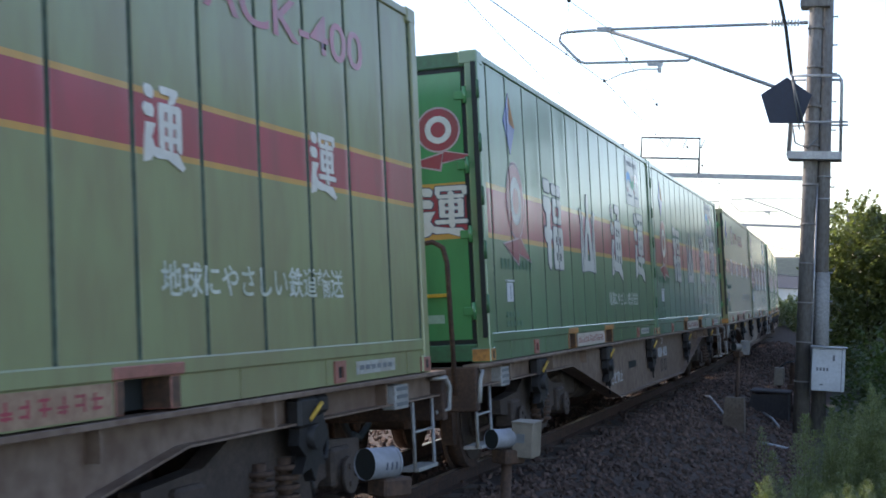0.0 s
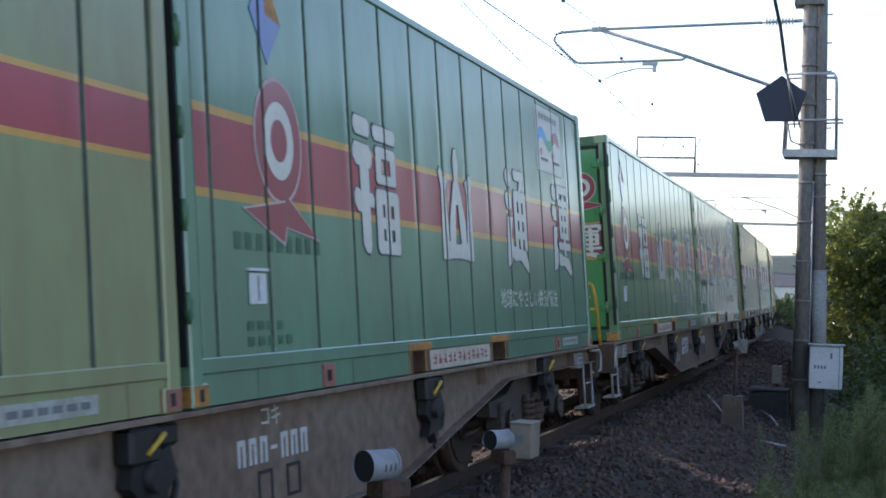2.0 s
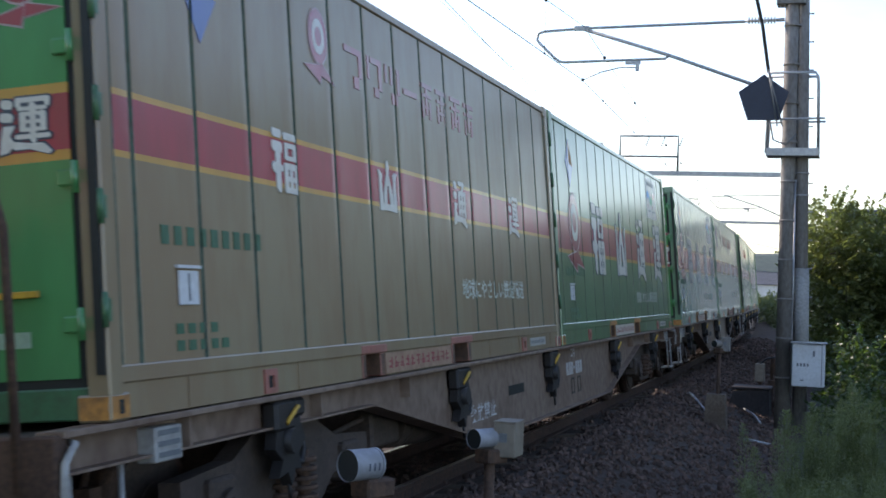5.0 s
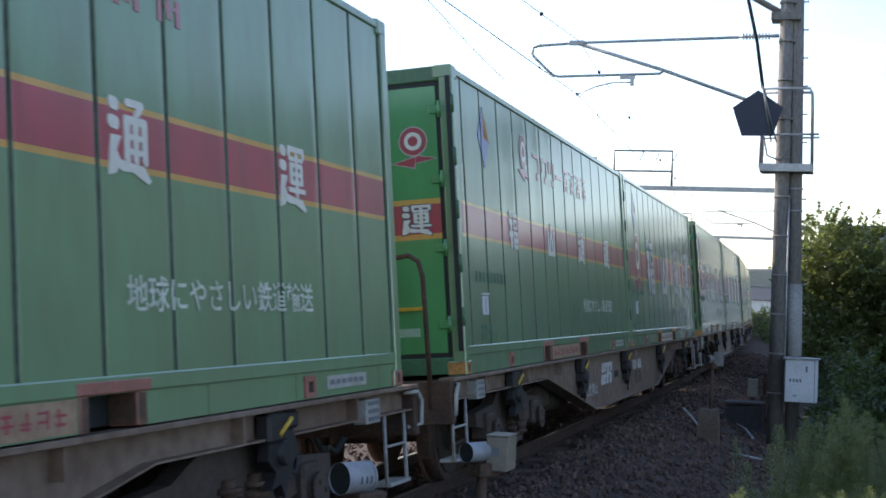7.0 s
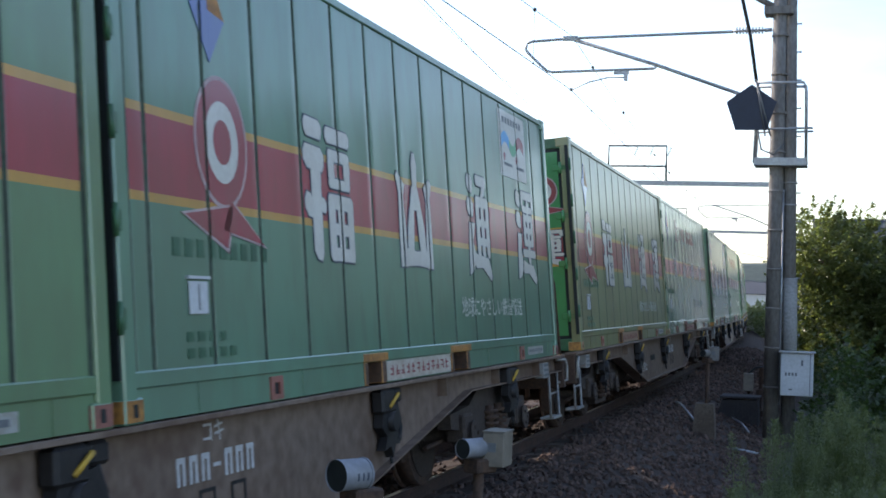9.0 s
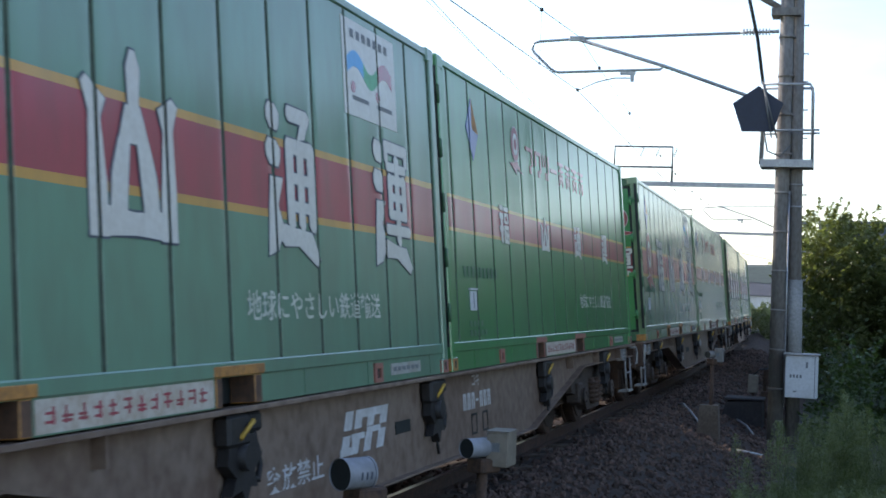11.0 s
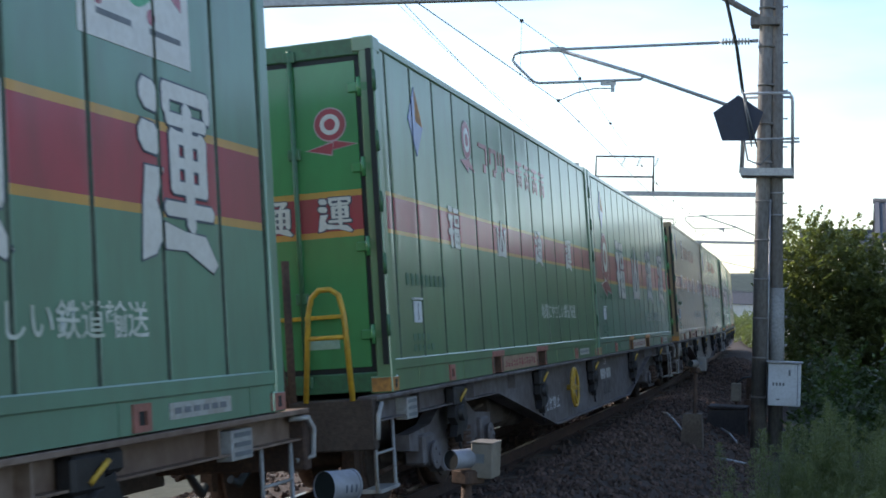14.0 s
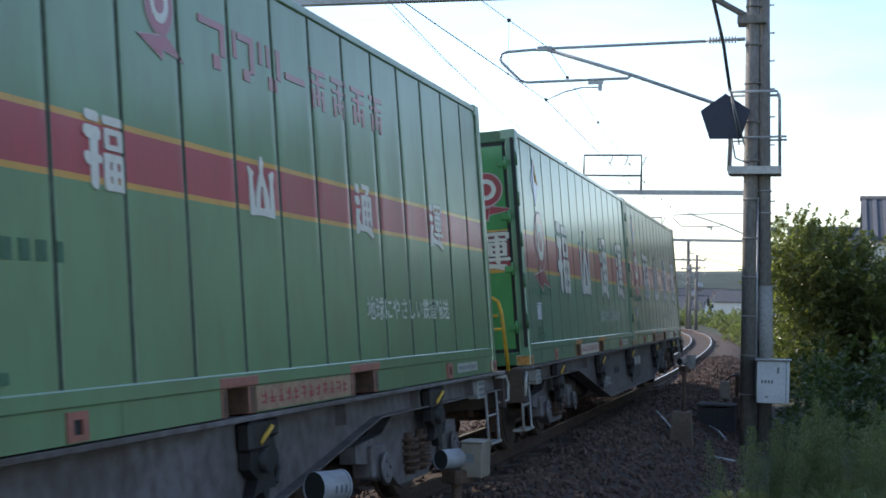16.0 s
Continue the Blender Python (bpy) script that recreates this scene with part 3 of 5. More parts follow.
    on_wall(bm, [(ca - 0.2, cz), (ca, cz - 0.28), (ca, cz), ], 0.0042, 0)
    on_wall(bm, [(ca, cz - 0.28), (ca + 0.2, cz - 0.03), (ca, cz)], 0.0044, 0)
    on_wall(bm, [(ca - 0.2, cz), (ca, cz), (ca, cz + 0.27)], 0.0046, 0)
    on_wall(bm, [(ca, cz), (ca + 0.2, cz - 0.03), (ca, cz + 0.27)], 0.0048, 1)
    part("diamond_mark", bm, [M_BLUE, M_ORANGE], thing, "blue and orange diamond mark")
    bm = bmesh.new()
    box(bm, 1.225, 1.236, 0.69 - h, 0.89 - h, 0.49, 0.655, 0, 0.004)
    box(bm, 1.225, 1.244, 0.67 - h, 0.91 - h, 0.665, 0.68, 0)
    box(bm, 1.236, 1.238, 0.78 - h, 0.795 - h, 0.51, 0.64, 1)
    part("document_holder", bm, [M_BOXWHITE, mat_grey_ink], thing, "small white document holder")
    bm = bmesh.new()
    rnd = random.Random(3)
    for row, (zc, n) in enumerate(((0.82, 9), (0.38, 4), (0.30, 5))):
        for i in range(n):
            a = 0.55 + 0.13 * i if row == 0 else 0.66 + 0.12 * i
            hh = 0.045 if row == 0 else 0.025
            on_wall(bm, rect(a, a + 0.075, zc - hh, zc + hh), 0.002)
    part("number_mark", bm, mat_faint, thing, "faded dark number marks, unreadable")["kind"] = "stuff"
    # the four large signs
    if big:
        for i, (a0, a1) in enumerate(((2.28, 3.10), (4.08, 4.88), (5.98, 6.72), (7.80, 8.56))):
            sign_on_wall(thing, i, a0, a1, 0.82, 1.69, 0.010)
        emblem_on_wall(thing, 1.15, 1.39, 0.295)
    else:
        for i, a0 in enumerate((1.88, 3.69, 5.53, 7.40)):
            sign_on_wall(thing, i, a0, a0 + 0.36, 1.12, 1.475, 0.0)
        emblem_on_wall(thing, 2.68, 2.13, 0.15)
        n = 8 if livery == "small" else 0
        for i in range(n):
            bm = bmesh.new()
            a0, w, zb, ht = 3.14 + 0.405 * i, 0.33, 1.90, 0.27
            strokes = ([(0, 1, 0.84, 1), (0.8, 1, 0.3, 0.84), (0.5, 0.8, 0, 0.3)], [(0.1, 0.25, 0.4, 1), (0.3, 1, 0.84, 1), (0.8, 1, 0.2, 0.84), (0.5, 0.8, 0, 0.25)],
                       [(0, 0.15, 0.5, 1), (0.35, 0.5, 0.5, 1), (0.8, 1, 0.3, 1), (0.4, 0.8, 0, 0.3)], [(0, 1, 0.42, 0.58)])[i % 4]
            if i > 3:
                strokes = [(0.05, 0.95, 0.86, 1), (0.42, 0.58, 0.1, 1), (0.1, 0.9, 0.6, 0.7), (0.15, 0.3, 0, 0.5), (0.7, 0.85, 0, 0.5), (0.15, 0.85, 0.28, 0.36)]
            for x0, x1, q0, q1 in strokes:
                on_wall(bm, rect(a0 + x0 * w, a0 + x1 * w, zb + q0 * ht, zb + q1 * ht), 0.003 + 0.0002 * i)
            part("lettering", bm, mat_worn_red, thing, "faded red block shape")
    flat_words("slogan", "\u5730\u7403\u306b\u3084\u3055\u3057\u3044\u9244\u9053\u8f38\u9001", 0.17, 2.17, 1.2285, 5.64 - h, 0.44 if big else 0.51, mat_worn_white, thing, "worn white slogan lettering")
    if livery == "parcel":
        flat_words("printed_words", "PARCELPACK-400", 0.24, 4.35, 1.2285, 3.95 - h, 1.95, M_REDINK, thing, "faded red printed words")
        bm = bmesh.new()
        on_wall(bm, rect(0.78, 1.26, 0.88, 1.18), 0.0046, 0)
        for zc in (0.96, 1.07):
            for i in range(3):
                on_wall(bm, rect(0.84 + 0.13 * i, 0.93 + 0.13 * i, zc, zc + 0.06), 0.0058, 1)
        part("notice_plate", bm, [M_WHITE, M_INK], thing, "white notice with dark marks")
    if flag:
        bm = bmesh.new()
        on_wall(bm, rect(7.30, 8.38, 1.79, 2.44), 0.0030, 0)
        for a0, a1, slot, phase in ((7.38, 7.70, 1, 0.0), (7.70, 7.98, 3, 3.14), (7.98, 8.30, 2, 0.0)):
            crest_z = lambda a: 2.13 + 0.06 * math.sin(phase + (a - a0) / (a1 - a0) * math.pi)
            for j in range(10):
                p, q = a0 + (a1 - a0) * j / 10, a0 + (a1 - a0) * (j + 1) / 10
                on_wall(bm, [(p, crest_z(p) - 0.06), (q, crest_z(q) - 0.06), (q, crest_z(q) + 0.05), (p, crest_z(p) + 0.05)], 0.0042, slot)
        for j in range(7):
            on_wall(bm, rect(7.46 + 0.115 * j, 7.53 + 0.115 * j, 2.32, 2.38), 0.0042, 4)
        for a in (7.42, 7.92):
            on_wall(bm, rect(a + 0.04, a + 0.36, 1.90, 1.93), 0.0042, 4)
            on_wall(bm, disc(a + 0.06, 1.985, 0.04), 0.0046, 2)
        part("printed_panel", bm, [M_WHITE, M_SKYB, M_REDINK, mat_printgreen, mat_grey_ink], thing, "white printed panel with blue, green and red waves")
    state = {"fresh": "bright green", "green": "weathered green", "teal": "cool green", "olive": "faded olive-green", "brown": "grimy brownish-green"}[tone]
    tagged(thing, state + " steel container with red band and " + ("large" if big else "small") + " white signs",
           "freight container", "containers on the train")
    return thing


mat_black_iron = mat("black_iron", (0.022, 0.018, 0.017), 0.6, dark=(0.01, 0.009, 0.009), big=8, amount=0.7, bump=0.15)
mat_mark_white = mat("white_sill_paint", (0.62, 0.62, 0.62), 0.5, dark=(0.4, 0.37, 0.34), big=5, amount=0.6, bump=0.02)
# dark joint colour that also paints in shade on the groove flanks
mat_seam_shade = mat("dark_seam_and_shade", (0.065, 0.1, 0.07), 0.85, dark=(0.02, 0.03, 0.02), big=3, amount=0.6, bump=0.0)
mat_cream = mat("weathered_cream_plate", (0.56, 0.50, 0.43), 0.55, dark=(0.38, 0.28, 0.2), big=5, amount=0.7, bump=0.04)
mat_worn_red = paint("sun_bleached_red", (0.35, 0.085, 0.09), (0.24, 0.12, 0.09), 0.8)
mat_plate_grey = mat("weathered_plate", (0.40, 0.40, 0.37), 0.55, dark=(0.26, 0.22, 0.17), big=6, amount=0.7, bump=0.04)
mat_printgreen = mat("green_print", (0.10, 0.42, 0.22), 0.4, bump=0.0)
mat_grey_ink = mat("grey_print", (0.16, 0.17, 0.18), 0.5, bump=0.0)
mat_pocket = mat("rusty_pocket_frame", (0.14, 0.07, 0.04), 0.7, dark=(0.05, 0.03, 0.022), big=6, amount=0.8, bump=0.1)
mat_stained = mat("rust_stained_plate", (0.36, 0.23, 0.15), 0.6, dark=(0.24, 0.13, 0.085), big=5, amount=0.8, bump=0.05)
mat_tab = mat("faded_red_paint", (0.36, 0.13, 0.10), 0.55, dark=(0.2, 0.09, 0.06), big=6, amount=0.7)
mat_pale_green = mat("pale_green_plate", (0.32, 0.45, 0.33), 0.5, bump=0.0)
mat_worn_white = mat("worn_white_lettering", (0.62, 0.63, 0.56), 0.5, dark=(0.3, 0.35, 0.25), big=4, fine=14, amount=0.7, bump=0.0)
mat_faint = mat("faded_stencil", (0.05, 0.135, 0.075), 0.5, bump=0.0)


# ---- wagons ----
def build_bogie(parent, y, cast):
    bogie = new("bogie")
    bogie.parent, bogie.location = parent, (0, y, 0)
    for sx in (1, -1):
        bm = bmesh.new()
        slab_x(bm, [(-1.35, 0.50), (-1.35, 0.62), (-0.75, 0.66), (-0.45, 0.78), (0.45, 0.78), (0.75, 0.66), (1.35, 0.62), (1.35, 0.50),
                    (0.7, 0.42), (0.4, 0.24), (-0.4, 0.24), (-0.7, 0.42)], *sorted((sx * 0.93, sx * 1.05)))
        for yy in (-0.95, 0.95):
            box(bm, *sorted((sx * 0.92, sx * 1.1)), yy - 0.15, yy + 0.15, 0.36, 0.60, 0, 0.02)
            tube(bm, (sx * 0.95, yy, 0.43), (sx * 1.13, yy, 0.43), 0.10, seg=12)
        part("side_frame", bm, cast, bogie)
        for yy in (-0.16, 0.16):
            bm = bmesh.new()
            for i in range(5):
                tube(bm, (sx * 1.07, yy, 0.33 + 0.055 * i), (sx * 1.07, yy, 0.36 + 0.055 * i), 0.085, seg=12)
            tube(bm, (sx * 1.07, yy, 0.3), (sx * 1.07, yy, 0.62), 0.045, seg=8)
            part("spring", bm, M_RUSTY, bogie)
        for yy in (-0.95, 0.95):
            bm = bmesh.new()
            tube(bm, (sx * 1.13, yy, 0.43), (sx * 1.155, yy, 0.43), 0.115, seg=14)
            for j in range(3):
                a = 2 * math.pi * j / 3
                tube(bm, (sx * 1.155, yy + 0.06 * math.cos(a), 0.43 + 0.06 * math.sin(a)), (sx * 1.168, yy + 0.06 * math.cos(a), 0.43 + 0.06 * math.sin(a)), 0.018, seg=6)
            part("axle_cap", bm, cast, bogie)
        bm = bmesh.new()
        pipe(bm, [(sx * 0.86, -1.5, 0.36), (sx * 0.86, -0.4, 0.40), (sx * 0.86, 0.4, 0.40), (sx * 0.86, 1.5, 0.36)], 0.022)
        part("brake_rod", bm, M_RUSTY, bogie)
        for yy in (-1.46, 1.46):
            bm = bmesh.new()
            slab_x(bm, [(yy - 0.05, 0.25), (yy + 0.05, 0.25), (yy + 0.06, 0.62), (yy - 0.06, 0.62)], *sorted((sx * 0.55, sx * 0.65)))
            part("brake_shoe", bm, M_RUSTY, bogie)
    for yy in (-0.95, 0.95):
        bm = bmesh.new()
        tube(bm, (-0.9, yy, 0.43), (0.9, yy, 0.43), 0.075, seg=12, mi=1)
        for sx in (1, -1):
            tube(bm, (sx * 0.53, yy, 0.43), (sx * 0.66, yy, 0.43), 0.43, seg=36)
            tube(bm, (sx * 0.50, yy, 0.43), (sx * 0.53, yy, 0.43), 0.455, seg=36)
            tube(bm, (sx * 0.66, yy, 0.43), (sx * 0.675, yy, 0.43), 0.36, seg=24, mi=1)
            tube(bm, (sx * 0.66, yy, 0.43), (sx * 0.70, yy, 0.43), 0.16, seg=16, mi=1)
        part("wheelset", bm, [M_RUSTY, M_SOOT], bogie)
    bm = bmesh.new()
    box(bm, -0.95, 0.95, -0.18, 0.18, 0.52, 0.74, 0, 0.02)
    part("bolster", bm, M_SOOT, bogie)
    return bogie


BELLY = [(-9.75, 0.80), (-5.95, 0.80), (-3.1, 0.29), (3.1, 0.29), (5.95, 0.80), (9.75, 0.80), (9.75, 0.965), (-9.75, 0.965)]


def build_wagon(paintwork, wheel, crest, bright):
    """A low flat wagon with deep fish-bellied side sills; its origin is at rail level under its middle."""
    thing = new("flat_wagon")
    for sx in (1, -1):
        bm = bmesh.new()
        slab_x(bm, BELLY, *sorted((sx * 1.10, sx * 1.125)))
        # flanges along the edge
        box(bm, *sorted((sx * 1.10, sx * 1.24)), -9.75, 9.75, 0.955, 0.985, 0, 0.004)
        for (y0, z0), (y1, z1) in zip(BELLY[:6], BELLY[1:6]):
            n = Vector((0, -(z1 - z0), y1 - y0)).normalized() * 0.012
            slab_x(bm, [(y0, z0), (y1, z1), (y1 + n.y, z1 + n.z), (y0 + n.y, z0 + n.z)], *sorted((sx * 1.02, sx * 1.20)))
        for y in (-8.6, -6.9, -5.2, 5.2, 6.9, 8.6):
            box(bm, *sorted((sx * 1.12, sx * 1.2)), y - 0.012, y + 0.012, 0.81, 0.955)
        part("side_sill", bm, paintwork, thing)
    bm = bmesh.new()
    for sx in (1, -1):
        box(bm, *sorted((sx * 0.18, sx * 0.24)), -9.8, 9.8, 0.55, 0.95)
    for i in range(22):
        y = -9.2 + i * 0.876
        box(bm, -1.1, 1.1, y - 0.05, y + 0.05, 0.82, 0.95)
    box(bm, -1.1, 1.1, -9.75, -6.2, 0.945, 0.96)
    box(bm, -1.1, 1.1, 6.2, 9.75, 0.945, 0.96)
    part("underframe", bm, M_SOOT, thing)
    for sy in (-1, 1):
        build_bogie(thing, sy * 7.1, M_BLUEGREY if paintwork is M_BLUEGREY else M_SOOT)
        bm = bmesh.new()
        box(bm, -1.22, 1.22, *sorted((sy * 9.70, sy * 9.80)), 0.62, 0.97, 0, 0.01)
        part("end_beam", bm, M_SOOT if paintwork is M_BLUEGREY else M_RUSTY, thing, "weathered end beam")
        bm = bmesh.new()
        box(bm, -0.13, 0.13, *sorted((sy * 9.7, sy * 10.04)), 0.72, 0.96, 0, 0.03)
        box(bm, -0.2, 0.12, *sorted((sy * 10.04, sy * 10.19)), 0.70, 0.98, 0, 0.03)
        part("coupler", bm, M_SOOT, thing)
        bm = bmesh.new()
        pipe(bm, [(0.35, sy * 9.8, 0.72), (0.36, sy * 9.95, 0.55), (0.34, sy * 10.1, 0.46), (0.32, sy * 10.18, 0.5)], 0.028)
        part("brake_hose", bm, M_GASKET_HOLE, thing)
        for sx in (1, -1):
            # step hung under the corner and grab iron
            bm = bmesh.new()
            x = sx * 1.16
            y0, y1 = sy * 9.2, sy * 9.62
            pipe(bm, [(x, y0, 0.80), (x, y0, 0.32), (x, y1, 0.32), (x, y1, 0.80)], 0.014)
            pipe(bm, [(x, y0, 0.58), (x, y1, 0.58)], 0.01)
            box(bm, *sorted((x - sx * 0.12, x + sx * 0.03)), *sorted((y0, y1)), 0.31, 0.335)
            part("step", bm, M_STEELPAINT, thing, "white painted step")
            bm = bmesh.new()
            pipe(bm, [(x, sy * 9.62, 0.93), (x + sx * 0.09, sy * 9.7, 0.93), (x + sx * 0.09, sy * 9.78, 0.86), (x + sx * 0.08, sy * 9.78, 0.70), (x, sy * 9.7, 0.68)], 0.017)
            part("grab_iron", bm, M_STEELPAINT, thing)
            bm = bmesh.new()
            box(bm, *sorted((sx * 1.12, sx * 1.215)), *sorted((sy * 8.72, sy * 8.98)), 0.77, 0.93, 0, 0.006)
            for i in range(3):
                box(bm, *sorted((sx * 1.215, sx * 1.22)), *sorted((sy * 8.75, sy * 8.95)), 0.79 + 0.05 * i, 0.815 + 0.05 * i, 1)
            part("label_rack", bm, [M_STEELPAINT, mat_grey_ink], thing, "pale label rack on the sill")
    # railing at the leading end: a hooked rail with a rung beside the corner
    bm = bmesh.new()
    if bright:
        pipe(bm, [(0.74, -9.8, 0.96), (0.79, -9.8, 1.56), (0.82, -9.8, 1.68), (0.88, -9.8, 1.73), (0.96, -9.8, 1.73), (1.02, -9.8, 1.69), (1.05, -9.8, 1.56), (1.08, -9.8, 0.96)], 0.02)
        pipe(bm, [(0.76, -9.8, 1.4), (1.06, -9.8, 1.4)], 0.016)
    else:
        pipe(bm, [(0.74, -9.8, 1.95), (0.92, -9.8, 1.97), (1.0, -9.8, 1.92), (1.03, -9.8, 1.8), (1.05, -9.8, 0.75)], 0.02)
    part("handrail", bm, M_YELLOW if bright else M_RUSTY, thing, ("yellow" if bright else "rusty brown") + " end handrail")
    for x in (0.2, 0.63):
        bm = bmesh.new()
        pipe(bm, [(x, -9.77, 0.5), (x, -9.77, 1.95)], 0.03)
        part("end_post", bm, M_RUSTY, thing, "rusty post at the wagon end")
    bm = bmesh.new()
    pipe(bm, [(-0.5, -9.77, 1.82), (0.5, -9.77, 1.82), (0.56, -9.77, 1.78)], 0.02)
    part("end_rail", bm, M_RUSTY, thing, "rusty rail at the wagon end")
    bm = bmesh.new()
    pipe(bm, [(0.5, -9.77, 1.7), (0.62, -9.79, 0.85)], 0.018)
    part("end_brace", bm, M_RUSTY, thing)
    # container locks hanging on the sills
    for sx in (1, -1):
        for y in (-7.4, -3.8, -0.25, 3.8, 7.4):
            bm = bmesh.new()
            x = sx * 1.13
            box(bm, *sorted((x, x + sx * 0.10)), y - 0.24, y + 0.02, 0.78, 0.95, 0, 0.02)
            box(bm, *sorted((x, x + sx * 0.08)), y + 0.05, y + 0.22, 0.84, 0.95, 0, 0.02)
            slab_x(bm, [(y - 0.20, 0.80), (y + 0.12, 0.84), (y + 0.20, 0.72), (y + 0.10, 0.64), (y + 0.13, 0.55), (y + 0.04, 0.56), (y - 0.02, 0.47), (y - 0.07, 0.55),
                        (y - 0.20, 0.53), (y - 0.13, 0.62), (y - 0.23, 0.69)], *sorted((x + sx * 0.01, x + sx * 0.075)))
            tube(bm, (x, y - 0.05, 0.72), (x + sx * 0.12, y - 0.05, 0.72), 0.07, seg=10)
            pipe(bm, [(x + sx * 0.05, y + 0.14, 0.86), (x + sx * 0.06, y + 0.20, 0.66), (x + sx * 0.06, y + 0.16, 0.58), (x + sx * 0.06, y + 0.09, 0.60)], 0.018)
            pipe(bm, [(x + sx * 0.05, y - 0.02, 0.5), (x + sx * 0.05, y + 0.01, 0.38)], 0.012)
            tube(bm, (x + sx * 0.1, y - 0.12, 0.82), (x + sx * 0.13, y - 0.01, 0.91), 0.014, seg=6, mi=1)
            part("container_lock", bm, [mat_black_iron, M_YELLOW], thing, "black lock with yellow lever")
    bm = bmesh.new()
    # thin black plate on the sill; its colour stands for a slot's shade
    box(bm, 1.126, 1.129, *((-1.1, -0.75) if crest else (-2.02, -1.4)), 0.60, 0.69)
    if not wheel:
        part("sill_opening", bm, M_GASKET_HOLE, thing, "black plate painting in a dark slot on the sill")
    bm = bmesh.new()
    rnd = random.Random(5)
    for i in range(7):
        y = 0.72 + 0.135 * i
        if i == 3:
            box(bm, 1.1255, 1.1285, y, y + 0.08, 0.70, 0.72)
        else:
            box(bm, 1.1255, 1.1285, y, y + 0.03, 0.64, 0.78)
            box(bm, 1.1255, 1.1285, y + 0.06, y + 0.09, 0.64, 0.78)
            box(bm, 1.1255, 1.1283, y + 0.03, y + 0.06, 0.75, 0.78)
    part("sill_mark", bm, mat_mark_white, thing, "white unreadable number marks")["kind"] = "stuff"
    for y in (0.95, 1.32):
        bm = bmesh.new()
        for dy in (0, 0.16):
            box(bm, 1.1255, 1.1285, y + dy, y + dy + 0.025, 0.42, 0.6)
        for z in (0.42, 0.58):
            box(bm, 1.1255, 1.1283, y + 0.025, y + 0.16, z, z + 0.02)
        part("mark_frame", bm, mat_black_iron, thing, "dark painted frame below the number")
    flat_words("class_mark", "\u30b3\u30ad", 0.11, 0.24, 1.1285, 1.02, 0.83, mat_mark_white, thing, "white painted class letters")
    flat_words("caution_mark", "\u7a81\u653e\u7981\u6b62", 0.15, 0.86, 1.1285, -3.38, 0.46, mat_mark_white, thing, "white painted caution words")
    if crest:
        # white slanted operator's mark, drawn as plain bars with a lens cut out
        bm = bmesh.new()
        for i, (y0, y1) in enumerate(((-2.14, -2.0), (-1.95, -1.81), (-1.70, -1.57), (-1.44, -1.30))):
            slab_x(bm, [(y0 - 0.09, 0.55), (y1 - 0.09, 0.55), (y1 - 0.02, 0.675), (y0 - 0.02, 0.675)], 1.1255, 1.1285)
            slab_x(bm, [(y0, 0.71), (y1, 0.71), (y1 + 0.06, 0.83), (y0 + 0.06, 0.83)], 1.1255, 1.1285)
        for y0, y1, z0, z1 in ((-2.22, -1.98, 0.55, 0.60), (-1.88, -1.60, 0.775, 0.83), (-1.70, -1.42, 0.665, 0.705), (-1.62, -1.26, 0.775, 0.83), (-2.0, -1.75, 0.64, 0.68)):
            box(bm, 1.1255, 1.1282, y0, y1, z0, z1)
        part("painted_mark", bm, mat_mark_white, thing, "white slanted bar mark on the sill")["kind"] = "stuff"
    if wheel:
        bm = bmesh.new()
        for i in range(24):
            a0, a1 = 2 * math.pi * i / 24, 2 * math.pi * (i + 1) / 24
            tube(bm, (1.22, -1.95 + 0.23 * math.cos(a0), 0.66 + 0.23 * math.sin(a0)), (1.22, -1.95 + 0.23 * math.cos(a1), 0.66 + 0.23 * math.sin(a1)), 0.02, seg=6, caps=False)
        for i in range(5):
            a = 2 * math.pi * i / 5
            tube(bm, (1.2, -1.95, 0.66), (1.22, -1.95 + 0.22 * math.cos(a), 0.66 + 0.22 * math.sin(a)), 0.014, seg=6)
        tube(bm, (1.12, -1.95, 0.66), (1.24, -1.95, 0.66), 0.035, seg=10)
        part("brake_wheel", bm, M_YELLOW, thing, "yellow handbrake wheel")
    bm = bmesh.new()
    tube(bm, (0.7, 1.2, 0.62), (0.7, 2.3, 0.62), 0.17, seg=16)
    tube(bm, (-0.6, -1.0, 0.62), (-0.6, -0.2, 0.62), 0.15, seg=16)
    box(bm, 0.5, 0.95, -0.6, 0.1, 0.5, 0.8, 0, 0.02)
    part("brake_gear", bm, M_SOOT, thing)
    for sy in (-1, 1):
        bm = bmesh.new()
        tube(bm, (0.72, sy * 3.3, 0.52), (0.72, sy * 4.5, 0.58), 0.2, seg=18)
        for y in (3.5, 4.3):
            tube(bm, (0.72, sy * y, 0.53 + 0.05 * (y - 3.3)), (0.72, sy * (y + 0.05), 0.53 + 0.05 * (y - 3.3)), 0.212, seg=18)
        part("air_reservoir", bm, M_SOOT, thing, "grimy air reservoir under the frame")
        bm = bmesh.new()
        pipe(bm, [(0.5, sy * 2.2, 0.45), (0.5, sy * 4.8, 0.42), (0.6, sy * 5.6, 0.46)], 0.025)
        pipe(bm, [(0.9, sy * 3.0, 0.75), (0.92, sy * 5.0, 0.72), (0.8, sy * 5.9, 0.6)], 0.02)
        box(bm, 0.2, 0.95, *sorted((sy * 4.75, sy * 5.35)), 0.46, 0.86, 0, 0.02)
        part("brake_rigging", bm, M_SOOT, thing)
